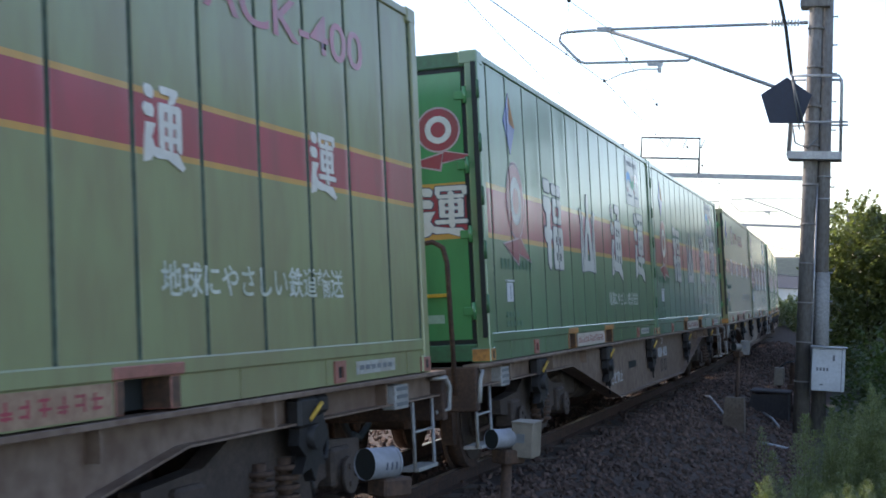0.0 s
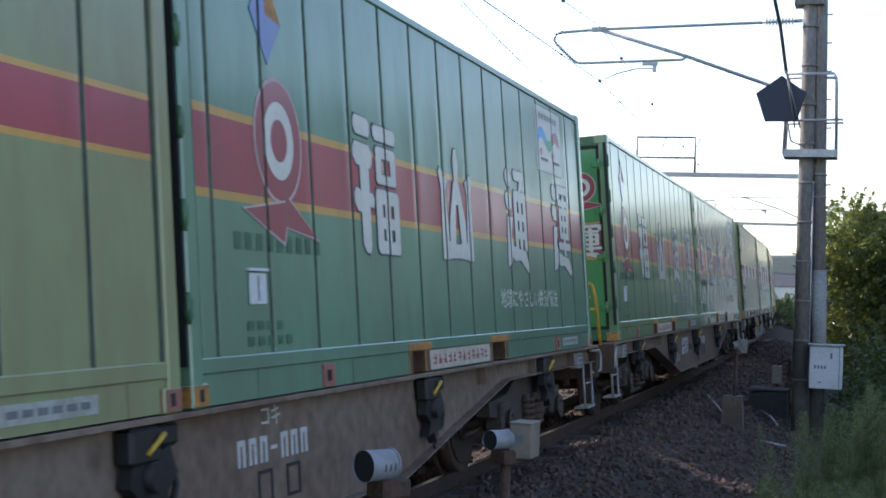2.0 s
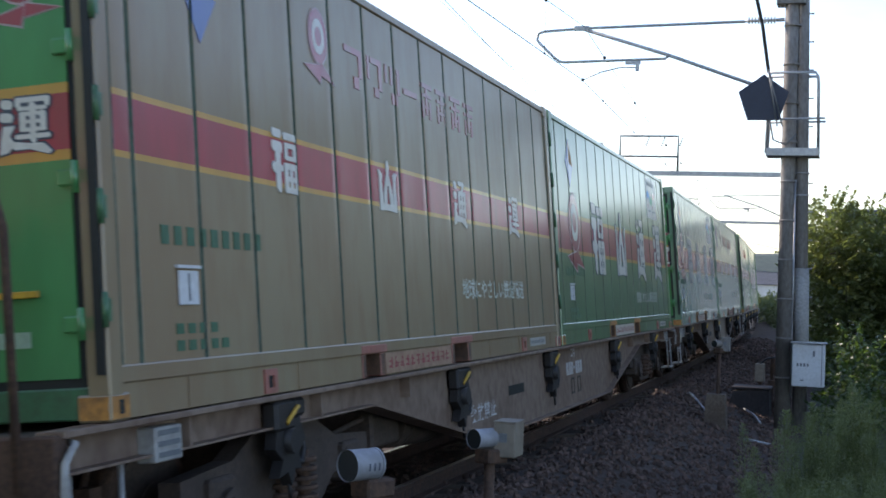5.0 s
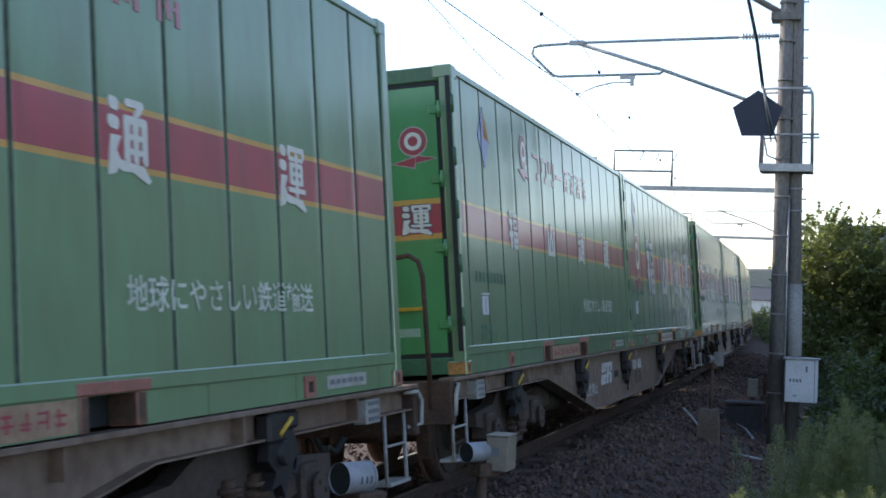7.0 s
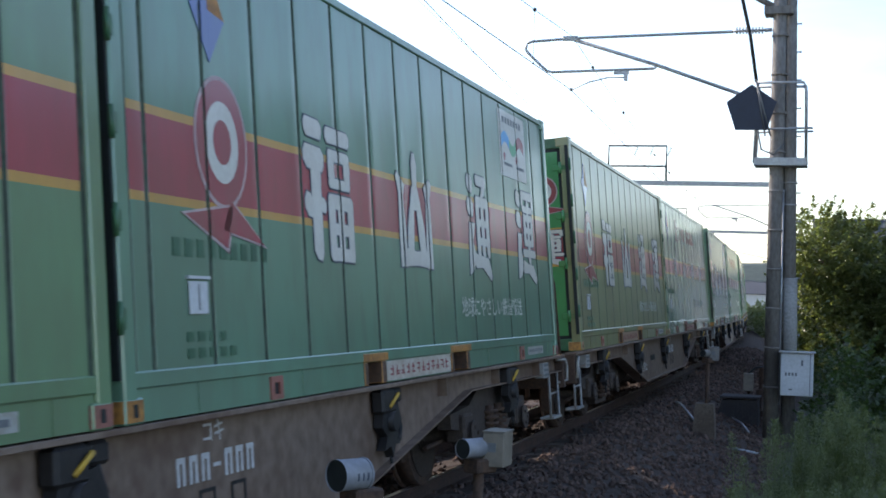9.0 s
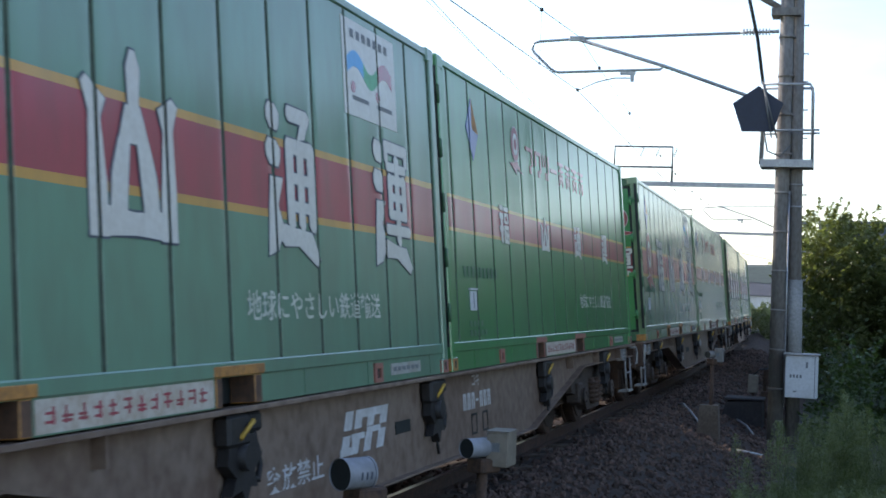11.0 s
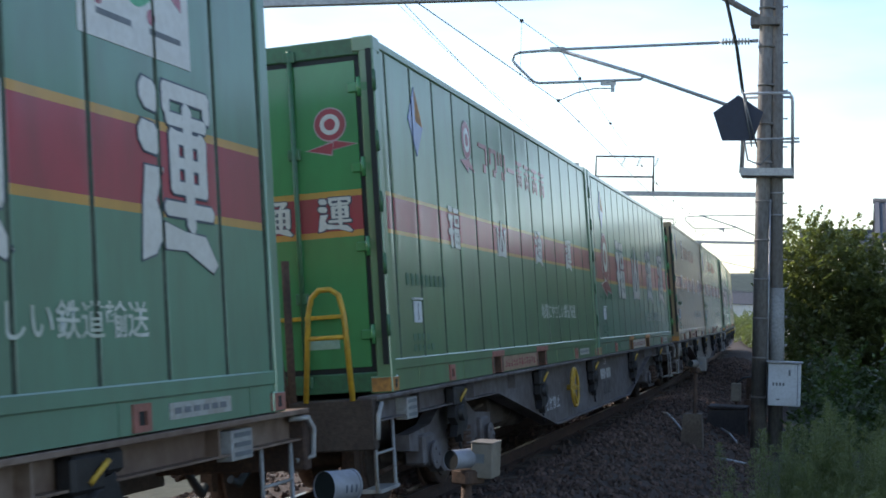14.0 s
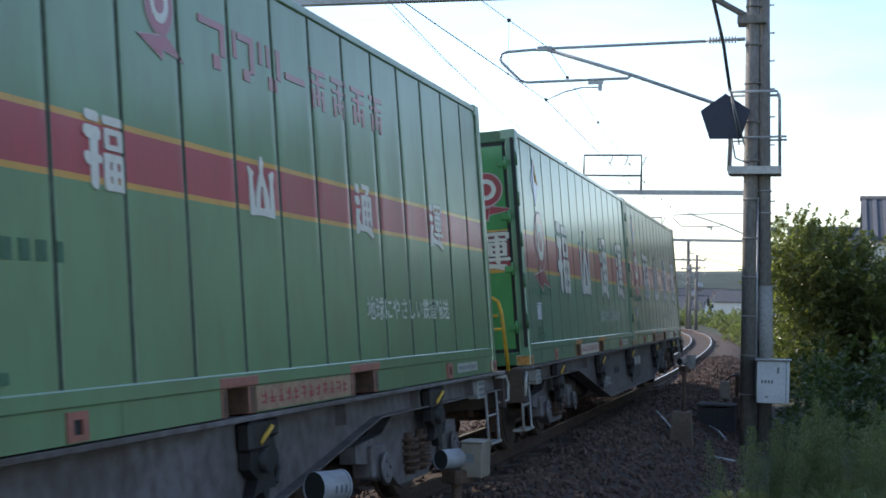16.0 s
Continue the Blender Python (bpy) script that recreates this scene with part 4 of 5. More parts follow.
    tagged(thing, "long low " + ("blue-grey" if paintwork is M_BLUEGREY else "dark grey" if paintwork is M_DARKGREY else "brownish-grey") + " flat wagon with fish-bellied sills carrying two containers", "railway wagon", "wagons of the train")
    return thing


# the train, wagon by wagon: (leading container, trailing container), each livery, paint tone, printed panel
TRAIN = {
    -1: (("large", "green", 0), ("parcel", "olive", 0)),
    0: (("large", "green", 1), ("large", "teal", 1)),
    1: (("small", "olive", 0), ("large", "teal", 1)),
    2: (("large", "green", 0), ("large", "green", 1)),
    3: (("parcel", "olive", 0), ("large", "teal", 0)),
    4: (("small", "brown", 0), ("large", "green", 1)),
    5: (("large", "teal", 1), ("small", "green", 0)),
    6: (("small", "green", 0), ("large", "green", 0)),
    7: (("large", "green", 0), ("large", "teal", 1)),
    8: (("large", "olive", 0), ("small", "green", 0)),
    9: (("large", "teal", 1), ("small", "fresh", 0)),
    10: (("large", "green", 1), ("small", "fresh", 0)),
    11: (("large", "green", 0), ("large", "teal", 1)),
    12: (("small", "green", 0), ("large", "teal", 0)),
    13: (("small", "brown", 0), ("small", "green", 0)),
    14: (("large", "teal", 0), ("large", "olive", 0)),
}
BLUE_WAGONS = (12, 13, 14)
DARK_WAGONS = (3,)
WHEEL_WAGONS = (3, 12)
MARK_WAGONS = (2, 6, 9)
BRIGHT_WAGONS = (2, 3, 12, 13, 14)   # those with yellow end rails
MOVING = []


def assemble_train():
    boxes, wagons = {}, {}
    for k, pair in TRAIN.items():
        key = (1 if k in BLUE_WAGONS else 2 if k in DARK_WAGONS else 0, k in WHEEL_WAGONS, k in MARK_WAGONS, k in BRIGHT_WAGONS)
        if key in wagons:
            w = copy_thing(wagons[key], pose(0, 0, 0))
        else:
            w = wagons[key] = build_wagon((M_GREY, M_BLUEGREY, M_DARKGREY)[key[0]], key[1], key[2], key[3])
        MOVING.append((w, k, Matrix.Identity(4)))
        for i, spec in enumerate(pair):
            if spec in boxes:
                c = copy_thing(boxes[spec], pose(0, 0, 0))
            else:
                c = boxes[spec] = build_container(*spec)
            MOVING.append((c, k, Matrix.Translation((0, (-4.725, 4.725)[i], 0.99))))


SLACK = {0: -0.05, 1: -0.1, 5: -0.05, 8: -0.2, 9: -0.35, 10: -0.38, 11: -0.45, 12: -0.1, 13: -0.04, 14: -0.04}
UNEVEN = {0.5: -0.15, 1.5: -0.08, 2.0: 0.04, 6.5: -0.1, 8.5: -0.15, 12.0: -0.18, 12.5: 0.17, 13.5: -0.1, 14.5: -0.08}


def train_at(k, t):
    """Arc length of the middle of wagon k at t; the couplings are stretched unevenly."""
    return 20.233 + 20.4 * k + SLACK.get(k, 0.0) + UNEVEN.get(t, 0.0) - 17.3865 * t - 0.01447 * t * t


def motions():
    for thing, k, place in MOVING:
        walk(thing, [(i * 0.5, car_pose(train_at(k, i * 0.5)) @ place) for i in range(33)])


# ---- ground and line ----
def ground_z(off):
    """Height of the bank across the line, off metres to the right of its middle."""
    pts = [(-400, -1.2), (-12, -1.2), (-4.4, -1.05), (-2.6, -0.52), (-1.6, -0.375), (1.45, -0.08), (1.75, -0.11), (2.5, -0.36), (3.3, -0.50), (4.5, -0.35), (8.0, -0.2), (14.0, -0.3), (400, -0.5)]
    return float(np.interp(off, [p[0] for p in pts], [p[1] for p in pts]))


def build_ground():
    verts, faces = [], []
    offs = [-400, -150, -60, -25, -12, -8, -5.5] + [-4.4 + 0.2 * i for i in range(61)] + [8.5, 10, 14, 25, 60, 150, 400]
    ss = list(np.arange(-300, -20, 10)) + list(np.arange(-20, 60, 0.35)) + list(np.arange(60, 150, 1.5)) + list(np.arange(150, 450, 10))
    rnd = random.Random(2)
    for s in ss:
        for o in offs:
            p = beside(s, max(min(o, 200), -200), ground_z(o))
            if abs(o) > 200:
                p.x += math.copysign(abs(o) * 8, o)
            p.z += 0.05 * noise.noise((p.x * 1.3, p.y * 1.3, 0)) if -6 < o < 9 else 0.0
            verts.append(p)
    n = len(offs)
    mats = []
    for i in range(len(ss) - 1):
        for j in range(n - 1):
            faces.append((i * n + j, i * n + j + 1, (i + 1) * n + j + 1, (i + 1) * n + j))
            mats.append(1 if -3.9 < offs[j] < 3.3 else 0)
    me = bpy.data.meshes.new("ground")
    me.from_pydata([tuple(v) for v in verts], [], faces)
    me.materials.append(M_SOIL), me.materials.append(M_BALLAST)
    me.polygons.foreach_set("material_index", mats)
    me.polygons.foreach_set("use_smooth", [True] * len(faces))
    tagged(new("ground", me), "weedy soil and grey-brown ballast bank beside the line", "ground", kind="structure")
    # far plain beyond the ends of the bank
    bm = bmesh.new()
    box(bm, -4000, 4000, -4000, 4000, -1.9, -1.7)
    made("ground_plain", bm, M_SOIL, label="flat distant ground", category="ground", kind="structure")


def sweep(name, outline, off0, s0, s1, step, materials, slot=None, cant=True, **tags):
    """Sweep a closed outline (across, up) along the line."""
    verts, faces, mats = [], [], []
    ss = np.arange(s0, s1 + 0.01, step)
    n = len(outline)
    c, sn = math.cos(radians(CANT)), math.sin(radians(CANT))
    for s in ss:
        for o, z in outline:
            oo = off0 + o
            if cant:
                oo, z = oo * c - z * sn, oo * sn + z * c + DATUM
            verts.append(tuple(beside(float(s), oo, z)))
    for i in range(len(ss) - 1):
        for j in range(n):
            faces.append((i * n + j, i * n + (j + 1) % n, (i + 1) * n + (j + 1) % n, (i + 1) * n + j))
            mats.append(slot[j] if slot else 0)
    me = bpy.data.meshes.new(name)
    me.from_pydata(verts, [], faces)
    for m in materials:
        me.materials.append(m)
    me.polygons.foreach_set("material_index", mats)
    return tagged(new(name, me), **tags)


def build_track():
    prof = [(-0.032, 0.0), (0.032, 0.0), (0.032, -0.035), (0.009, -0.045), (0.009, -0.125), (0.062, -0.14), (0.062, -0.153), (-0.062, -0.153), (-0.062, -0.14),
            (-0.009, -0.125), (-0.009, -0.045), (-0.032, -0.035)]
    for sx in (1, -1):
        sweep("rail", prof, sx * 0.565, -120, 260, 1.0, [M_RAIL, M_RAILHEAD], [1] + [0] * 11,
              label="rusty steel rail with polished head on concrete sleepers", category="rail", group="rails of the line", kind="structure")
    bm = bmesh.new()
    slab_y(bm, [(-1.0, -0.30), (1.0, -0.30), (1.0, -0.165), (0.75, -0.155), (0.45, -0.155), (0.3, -0.19), (-0.3, -0.19), (-0.45, -0.155), (-0.75, -0.155), (-1.0, -0.165)], -0.13, 0.13)
    me = mesh_of("sleeper", bm, M_SLEEPER)
    for i in range(190):
        s = -10 + i * 0.61
        x, y, th = on_line(s)
        ob = new("sleeper", me)
        ob.matrix_basis = pose(x, y, DATUM, 0, -CANT, math.degrees(th))
        tagged(ob, "grey concrete sleeper bedded in ballast", "sleeper", "sleepers of the line", "structure")


def build_stones():
    """Loose ballast along the shoulder towards the bank."""
    rnd = random.Random(4)
    base = [(0, 0, 1), (0.9, 0, 0.2), (0.25, 0.85, 0.3), (-0.75, 0.5, 0.15), (-0.7, -0.55, 0.25), (0.3, -0.85, 0.1), (0, 0, -0.8)]
    tri = [(0, 1, 2), (0, 2, 3), (0, 3, 4), (0, 4, 5), (0, 5, 1), (6, 2, 1), (6, 3, 2), (6, 4, 3), (6, 5, 4), (6, 1, 5)]
    verts, faces = [], []
    for i in range(26000):
        s = 3 + 52 * rnd.random() ** 1.5
        o = rnd.uniform(-4.0, 1.4) if rnd.random() < 0.38 else rnd.uniform(0.9, 3.3)
        r = rnd.uniform(0.018, 0.042) * (1 + s * 0.012)
        p = beside(s, o, ground_z(o))
        p.z += 0.05 * noise.noise((p.x * 1.3, p.y * 1.3, 0)) + r * 0.25
        m = Euler((rnd.uniform(0, 6), rnd.uniform(0, 6), rnd.uniform(0, 6))).to_matrix()
        k = len(verts)
        sc = (r * rnd.uniform(0.8, 1.3), r, r * rnd.uniform(0.6, 0.9))
        for v in base:
            w = m @ Vector((v[0] * sc[0], v[1] * sc[1], v[2] * sc[2]))
            verts.append((p.x + w.x, p.y + w.y, p.z + w.z))
        faces += [(a + k, b + k, c + k) for a, b, c in tri]
    tagged(new("ballast_stones", raw("ballast_stones", verts, faces, M_STONE)), "loose grey-brown ballast stones on the track shoulder", "ballast", kind="stuff")


build_ground()
build_track()


# ---- overhead line supports ----
def build_support(s, mast_off, reach, top, brackets):
    """A pair of masts with a cross beam over the line."""
    x, y, th = on_line(s)
    thing = new("catenary_mast")
    thing.matrix_basis = pose(x, y, 0, 0, 0, math.degrees(th))
    g = ground_z(mast_off) - 0.3
    bm = bmesh.new()
    tube(bm, (mast_off, 0, g), (mast_off - 0.02, 0, top), 0.125, 0.10, seg=20)
    part("mast", bm, M_MAST, thing, "weathered brown-grey concrete mast")
    for z in np.arange(0.35, top - 0.3, 0.62):
        bm = bmesh.new()
        tube(bm, (mast_off, 0, z), (mast_off, 0, z + 0.035), 0.132, seg=20)
        part("steel_band", bm, M_MAST, thing)
    bm = bmesh.new()
    tube(bm, (mast_off + 0.27, 0.1, g), (mast_off + 0.10, 0.1, top), 0.115, 0.095, seg=18)
    part("second_mast", bm, M_MAST, thing)
    bm = bmesh.new()
    # paler cylinder round the second mast, from 0.3 to 2.1 m up
    tube(bm, (mast_off + 0.265, 0.1, 0.3), (mast_off + 0.232, 0.1, 2.1), 0.121, seg=18)
    part("pale_band", bm, M_CONCRETE, thing, "pale band round the lower second mast")
    for z in (4.0, 4.35, 4.6):
        bm = bmesh.new()
        tube(bm, (mast_off + 0.2, 0.1, z - 0.75), (mast_off + 0.2, 0.1, z - 0.73), 0.125, seg=18)
        part("wire_band", bm, M_GALV, thing)
    for i, z in enumerate(np.arange(1.2, top - 0.6, 0.45)):
        bm = bmesh.new()
        x = mast_off + 0.27 - 0.17 * (z - g) / (top - g)
        tube(bm, (x + 0.09, 0.08, z), (x + 0.165, 0.06, z), 0.011, seg=6)
        tube(bm, (x + 0.16, 0.06, z), (x + 0.172, 0.06, z), 0.02, seg=6)
        part("step_bolt", bm, M_GALV, thing)
    bm = bmesh.new()
    pipe(bm, [(mast_off + 0.12, -0.06, 0.1), (mast_off + 0.11, -0.06, 3.5)], 0.016)
    part("conduit", bm, M_GALV, thing, "thin conduit between the masts")
    bm = bmesh.new()
    box(bm, -reach, mast_off + 0.3, 0.02, 0.16, 6.84, 7.05, 0, 0.01)
    part("cross_beam", bm, M_GALV, thing, "grey steel cross beam")
    bm = bmesh.new()
    tube(bm, (-reach, 0.09, -1.5), (-reach, 0.09, top - 0.6), 0.15, 0.12, seg=16)
    part("mast", bm, M_MAST, thing)
    if brackets:
        bm = bmesh.new()
        pipe(bm, [(-reach + 0.9, 0.09, 7.05), (-reach + 0.9, 0.09, 8.62), (-reach + 3.5, 0.09, 8.62), (-reach + 3.5, 0.09, 7.05)], 0.055)
        pipe(bm, [(-reach + 0.9, 0.09, 7.70), (-reach + 3.5, 0.09, 7.70)], 0.045)
        part("feeder_frame", bm, M_COPPER, thing, "steel frame carrying feeder insulators")
        for xx in (1.3, 2.0, 2.8):
            bm = bmesh.new()
            for i in range(5):
                tube(bm, (-reach + 0.9 + xx - i * 0.03, 0.09, 8.55 - 0.08 * i), (-reach + 0.9 + xx - 0.015 - i * 0.03, 0.09, 8.51 - 0.08 * i), 0.05, seg=10)
            part("insulator", bm, M_COPPER, thing)
    # hinged cantilever: top tie, strut, register arm and steady arm
    ax = mast_off - 0.13
    c = 0.2
    bm = bmesh.new()
    pipe(bm, [(ax, 0, 6.05), (ax - 0.12, 0, 6.045)], 0.03)
    pipe(bm, [(ax - 0.62, 0, 6.03), (c - 0.45, 0, 5.97), (c - 1.12, 0, 5.93), (c - 1.22, 0, 5.90), (c - 1.24, 0, 5.80), (c - 1.20, 0, 5.74), (c - 0.95, 0, 5.50), (c - 0.86, 0, 5.43),
                (c - 0.78, 0, 5.41), (c + 0.9, 0, 5.45), (c + 0.96, 0, 5.5)], 0.024)
    pipe(bm, [(c - 0.50, 0, 5.97), (c + 0.97, 0, 5.50), (ax, 0, 4.85)], 0.03)
    box(bm, c - 0.62, c - 0.36, -0.03, 0.03, 5.93, 6.01, 0, 0.01)
    part("cantilever", bm, M_GALV, thing, "galvanised tube cantilever")
    bm = bmesh.new()
    for i in range(9):
        tube(bm, (ax - 0.14 - 0.05 * i, 0, 6.045), (ax - 0.165 - 0.05 * i, 0, 6.044), 0.055, seg=12)
    tube(bm, (ax - 0.1, 0, 6.045), (ax - 0.62, 0, 6.035), 0.022, seg=8)
    part("insulator", bm, M_INSUL, thing)
    bm = bmesh.new()
    box(bm, c + 0.25, c + 0.5, -0.02, 0.02, 5.36, 5.42)
    box(bm, c + 0.42, c + 0.48, -0.02, 0.02, 5.25, 5.36)
    pipe(bm, [(c + 0.44, 0, 5.31), (c + 0.15, 0, 5.31), (c - 0.15, 0, 5.24), (c - 0.45, 0, 5.11)], 0.012)
    part("steady_arm", bm, M_GALV, thing)
    for xx, z in ((c - 0.45, 5.11),):
        bm = bmesh.new()
        box(bm, xx - 0.02, xx + 0.02, -0.03, 0.03, z - 0.02, z + 0.03)
        part("wire_clamp", bm, M_COPPER, thing)
    return tagged(thing, "weathered overhead-line mast with steel cross beam and tube cantilever", "catenary mast", "overhead line supports")


near_mast = build_support(22.4, 3.10, 6.3, 9.2, False)
build_support(62.3, 2.8, 6.0, 8.9, True)
build_support(105.0, 4.5, 6.0, 8.9, True)
build_support(146.0, 3.0, 6.0, 8.9, True)


def build_mast_fittings():
    """Platform bracket, marker plate and stay on the nearest mast."""
    x, y, th = on_line(22.4)

    def at(o, z, d=0.0):
        o += 0.2
        return (x + o * math.cos(th) - d * math.sin(th), y + o * math.sin(th) + d * math.cos(th), z)
    thing = new("pulley_bracket")
    bm = bmesh.new()
    for d in (-0.22, 0.22):
        pipe(bm, [at(2.55, 5.17, d), at(3.28, 5.17, d), at(3.32, 5.1, d), at(3.34, 3.93, d)], 0.022)
        pipe(bm, [at(2.58, 5.17, d), at(2.55, 3.9, d)], 0.024)
        pipe(bm, [at(2.52, 4.43, d), at(3.44, 4.45, d)], 0.018)
    box(bm, *sorted((at(2.55, 0)[0], at(3.36, 0)[0])), at(3, 0, -0.26)[1], at(3, 0, 0.26)[1], 3.86, 3.98)
    part("frame", bm, M_GALV, thing)
    bm = bmesh.new()
    slab_y(bm, [(at(2.50, 0)[0] + 0.41 * math.sin(a), 4.73 + 0.40 * math.cos(a)) for a in [2 * math.pi * i / 5 for i in range(5)]], at(2.5, 0, -0.31)[1], at(2.5, 0, -0.285)[1])
    part("marker_plate", bm, M_PLATE, thing, "dark blue pentagonal plate")
    bm = bmesh.new()
    for o in (2.62, 2.7):
        pipe(bm, [at(2.56, 5.2, -0.36), at(o + 0.1, 4.3, -0.36)], 0.012)
    pipe(bm, [at(2.6, 4.4, -0.3), at(2.66, 4.1, -0.3), at(2.85, 4.02, -0.3), at(3.0, 4.2, -0.2)], 0.014)
    part("cord", bm, M_COPPER, thing)
    tagged(thing, "galvanised bracket cage with a dark pentagonal plate on the mast", "mast bracket")
    stay = new("feeder_cable", None)
    bm = bmesh.new()
    pipe(bm, [at(2.55, 5.2, -0.05), at(2.45, 5.9, -0.3), at(2.2, 7.0, -0.8), at(1.75, 8.6, -1.4)], 0.028)
    part("cable", bm, M_WIRE, stay)
    bm = bmesh.new()
    pipe(bm, [at(2.9, 6.35), at(1.8, 7.0)], 0.05)
    box(bm, at(2.65, 0)[0], at(3.1, 0)[0], at(3, 0, -0.16)[1], at(3, 0, 0.2)[1], 6.28, 6.4)
    part("knee_brace", bm, M_MAST, stay, "steel knee brace under the beam")
    tagged(stay, "black feeder cable dropping along the mast with a steel brace", "cable")
    box_ = new("equipment_box")
    bm = bmesh.new()
    box(bm, at(3.05, 0)[0], at(3.54, 0)[0], at(3, 0, -0.42)[1], at(3, 0, -0.16)[1], 0.27, 0.93, 0, 0.012)
    part("housing", bm, M_BOXWHITE, box_)
    bm = bmesh.new()
    box(bm, at(3.02, 0)[0], at(3.57, 0)[0], at(3, 0, -0.46)[1], at(3, 0, -0.13)[1], 0.932, 0.958, 0, 0.006)
    part("lid", bm, M_GALV, box_)
    bm = bmesh.new()
    yb = at(3, 0, -0.42)[1]
    box(bm, at(3.36, 0)[0], at(3.39, 0)[0], yb - 0.02, yb - 0.002, 0.74, 0.83)
    box(bm, at(3.18, 0)[0], at(3.23, 0)[0], yb - 0.008, yb - 0.002, 0.36, 0.38)
    for i in range(4):
        box(bm, at(3.12 + 0.05 * i, 0)[0], at(3.15 + 0.05 * i, 0)[0], yb - 0.004, yb - 0.002, 0.58, 0.63)
    box(bm, at(3.49, 0)[0], at(3.50, 0)[0], yb - 0.004, yb - 0.001, 0.29, 0.92)
    part("latch", bm, mat_grey_ink, box_)
    for z in (0.4, 0.8):
        bm = bmesh.new()
        tube(bm, at(3.1, z, -0.16), at(3.1, z, 0.0), 0.03, seg=8)
        part("strap", bm, M_GALV, box_)
    tagged(box_, "white painted metal equipment box strapped to the mast", "equipment box")


build_mast_fittings()


# ---- wires ----
def wire(name, pts, r, label, cat="wire", material=None):
    bm = bmesh.new()
    pipe(bm, pts, r, 6)
    made(name, bm, material or M_COPPER, label=label, category=cat, group="overhead wires")


def build_wires():
    stops = [-20.0, 22.4, 62.3, 105.0, 146.0, 190.0]

    def span(off0, off1, z0, z1, sag, a, b, n=16):
        out = []
        p, q = beside(a, off0, z0), beside(b, off1, z1)
        for i in range(n + 1):
            f = i / n
            v = p.lerp(q, f)
            v.z -= 4 * sag * f * (1 - f)
            out.append(v)
        return out
    stag = [-0.87, -0.25, -0.7, -0.25, -0.6, -0.3]
    for i, (a, b) in enumerate(zip(stops, stops[1:])):
        wire("contact_wire", span(stag[i], stag[i + 1], 5.11, 5.11, 0.02, a, b), 0.007, "grey contact wire over the track")
        mess = span(stag[i], stag[i + 1], 6.0, 6.0, 0.42, a, b)
        wire("messenger_wire", mess, 0.0055, "grey messenger wire above the contact wire")
        con = span(stag[i], stag[i + 1], 5.11, 5.11, 0.02, a, b)
        for f in (1, 3, 6, 8, 11, 13, 15):
            p, q = mess[f], con[f]
            ob = new("dropper")
            bm = bmesh.new()
            pipe(bm, [p, q], 0.003, 5)
            part("strand", bm, M_COPPER, ob)
            for v, r in ((p, 0.035), (q, 0.02)):
                bm = bmesh.new()
                bmesh.ops.create_icosphere(bm, subdivisions=1, radius=r, matrix=Matrix.Translation(v))
                part("clamp", bm, M_WIRE, ob)
            tagged(ob, "thin dropper with dark clamps between the overhead wires", "wire", "overhead wires")
    feed = [(-2.4, 6.95), (-3.03, 6.87), (-4.2, 7.65), (-4.2, 7.65), (-4.2, 7.65), (-4.2, 7.65)]
    for i, (a, b) in enumerate(zip(stops, stops[1:])):
        wire("feeder_wire", span(feed[i][0], feed[i + 1][0], feed[i][1], feed[i + 1][1], 0.6, a, b), 0.0065, "grey feeder wire hung from the cross beams")
        for off in (-4.6,):
            wire("feeder_wire", span(off, off, 8.3, 8.3, 0.7, a, b), 0.004, "thin feeder wire above the line")


build_wires()


# ---- trackside detectors ----
mat_barrel = mat("barrel_grey_paint", (0.27, 0.275, 0.30), 0.55, dark=(0.15, 0.15, 0.155), big=6, amount=0.5, bump=0.03)


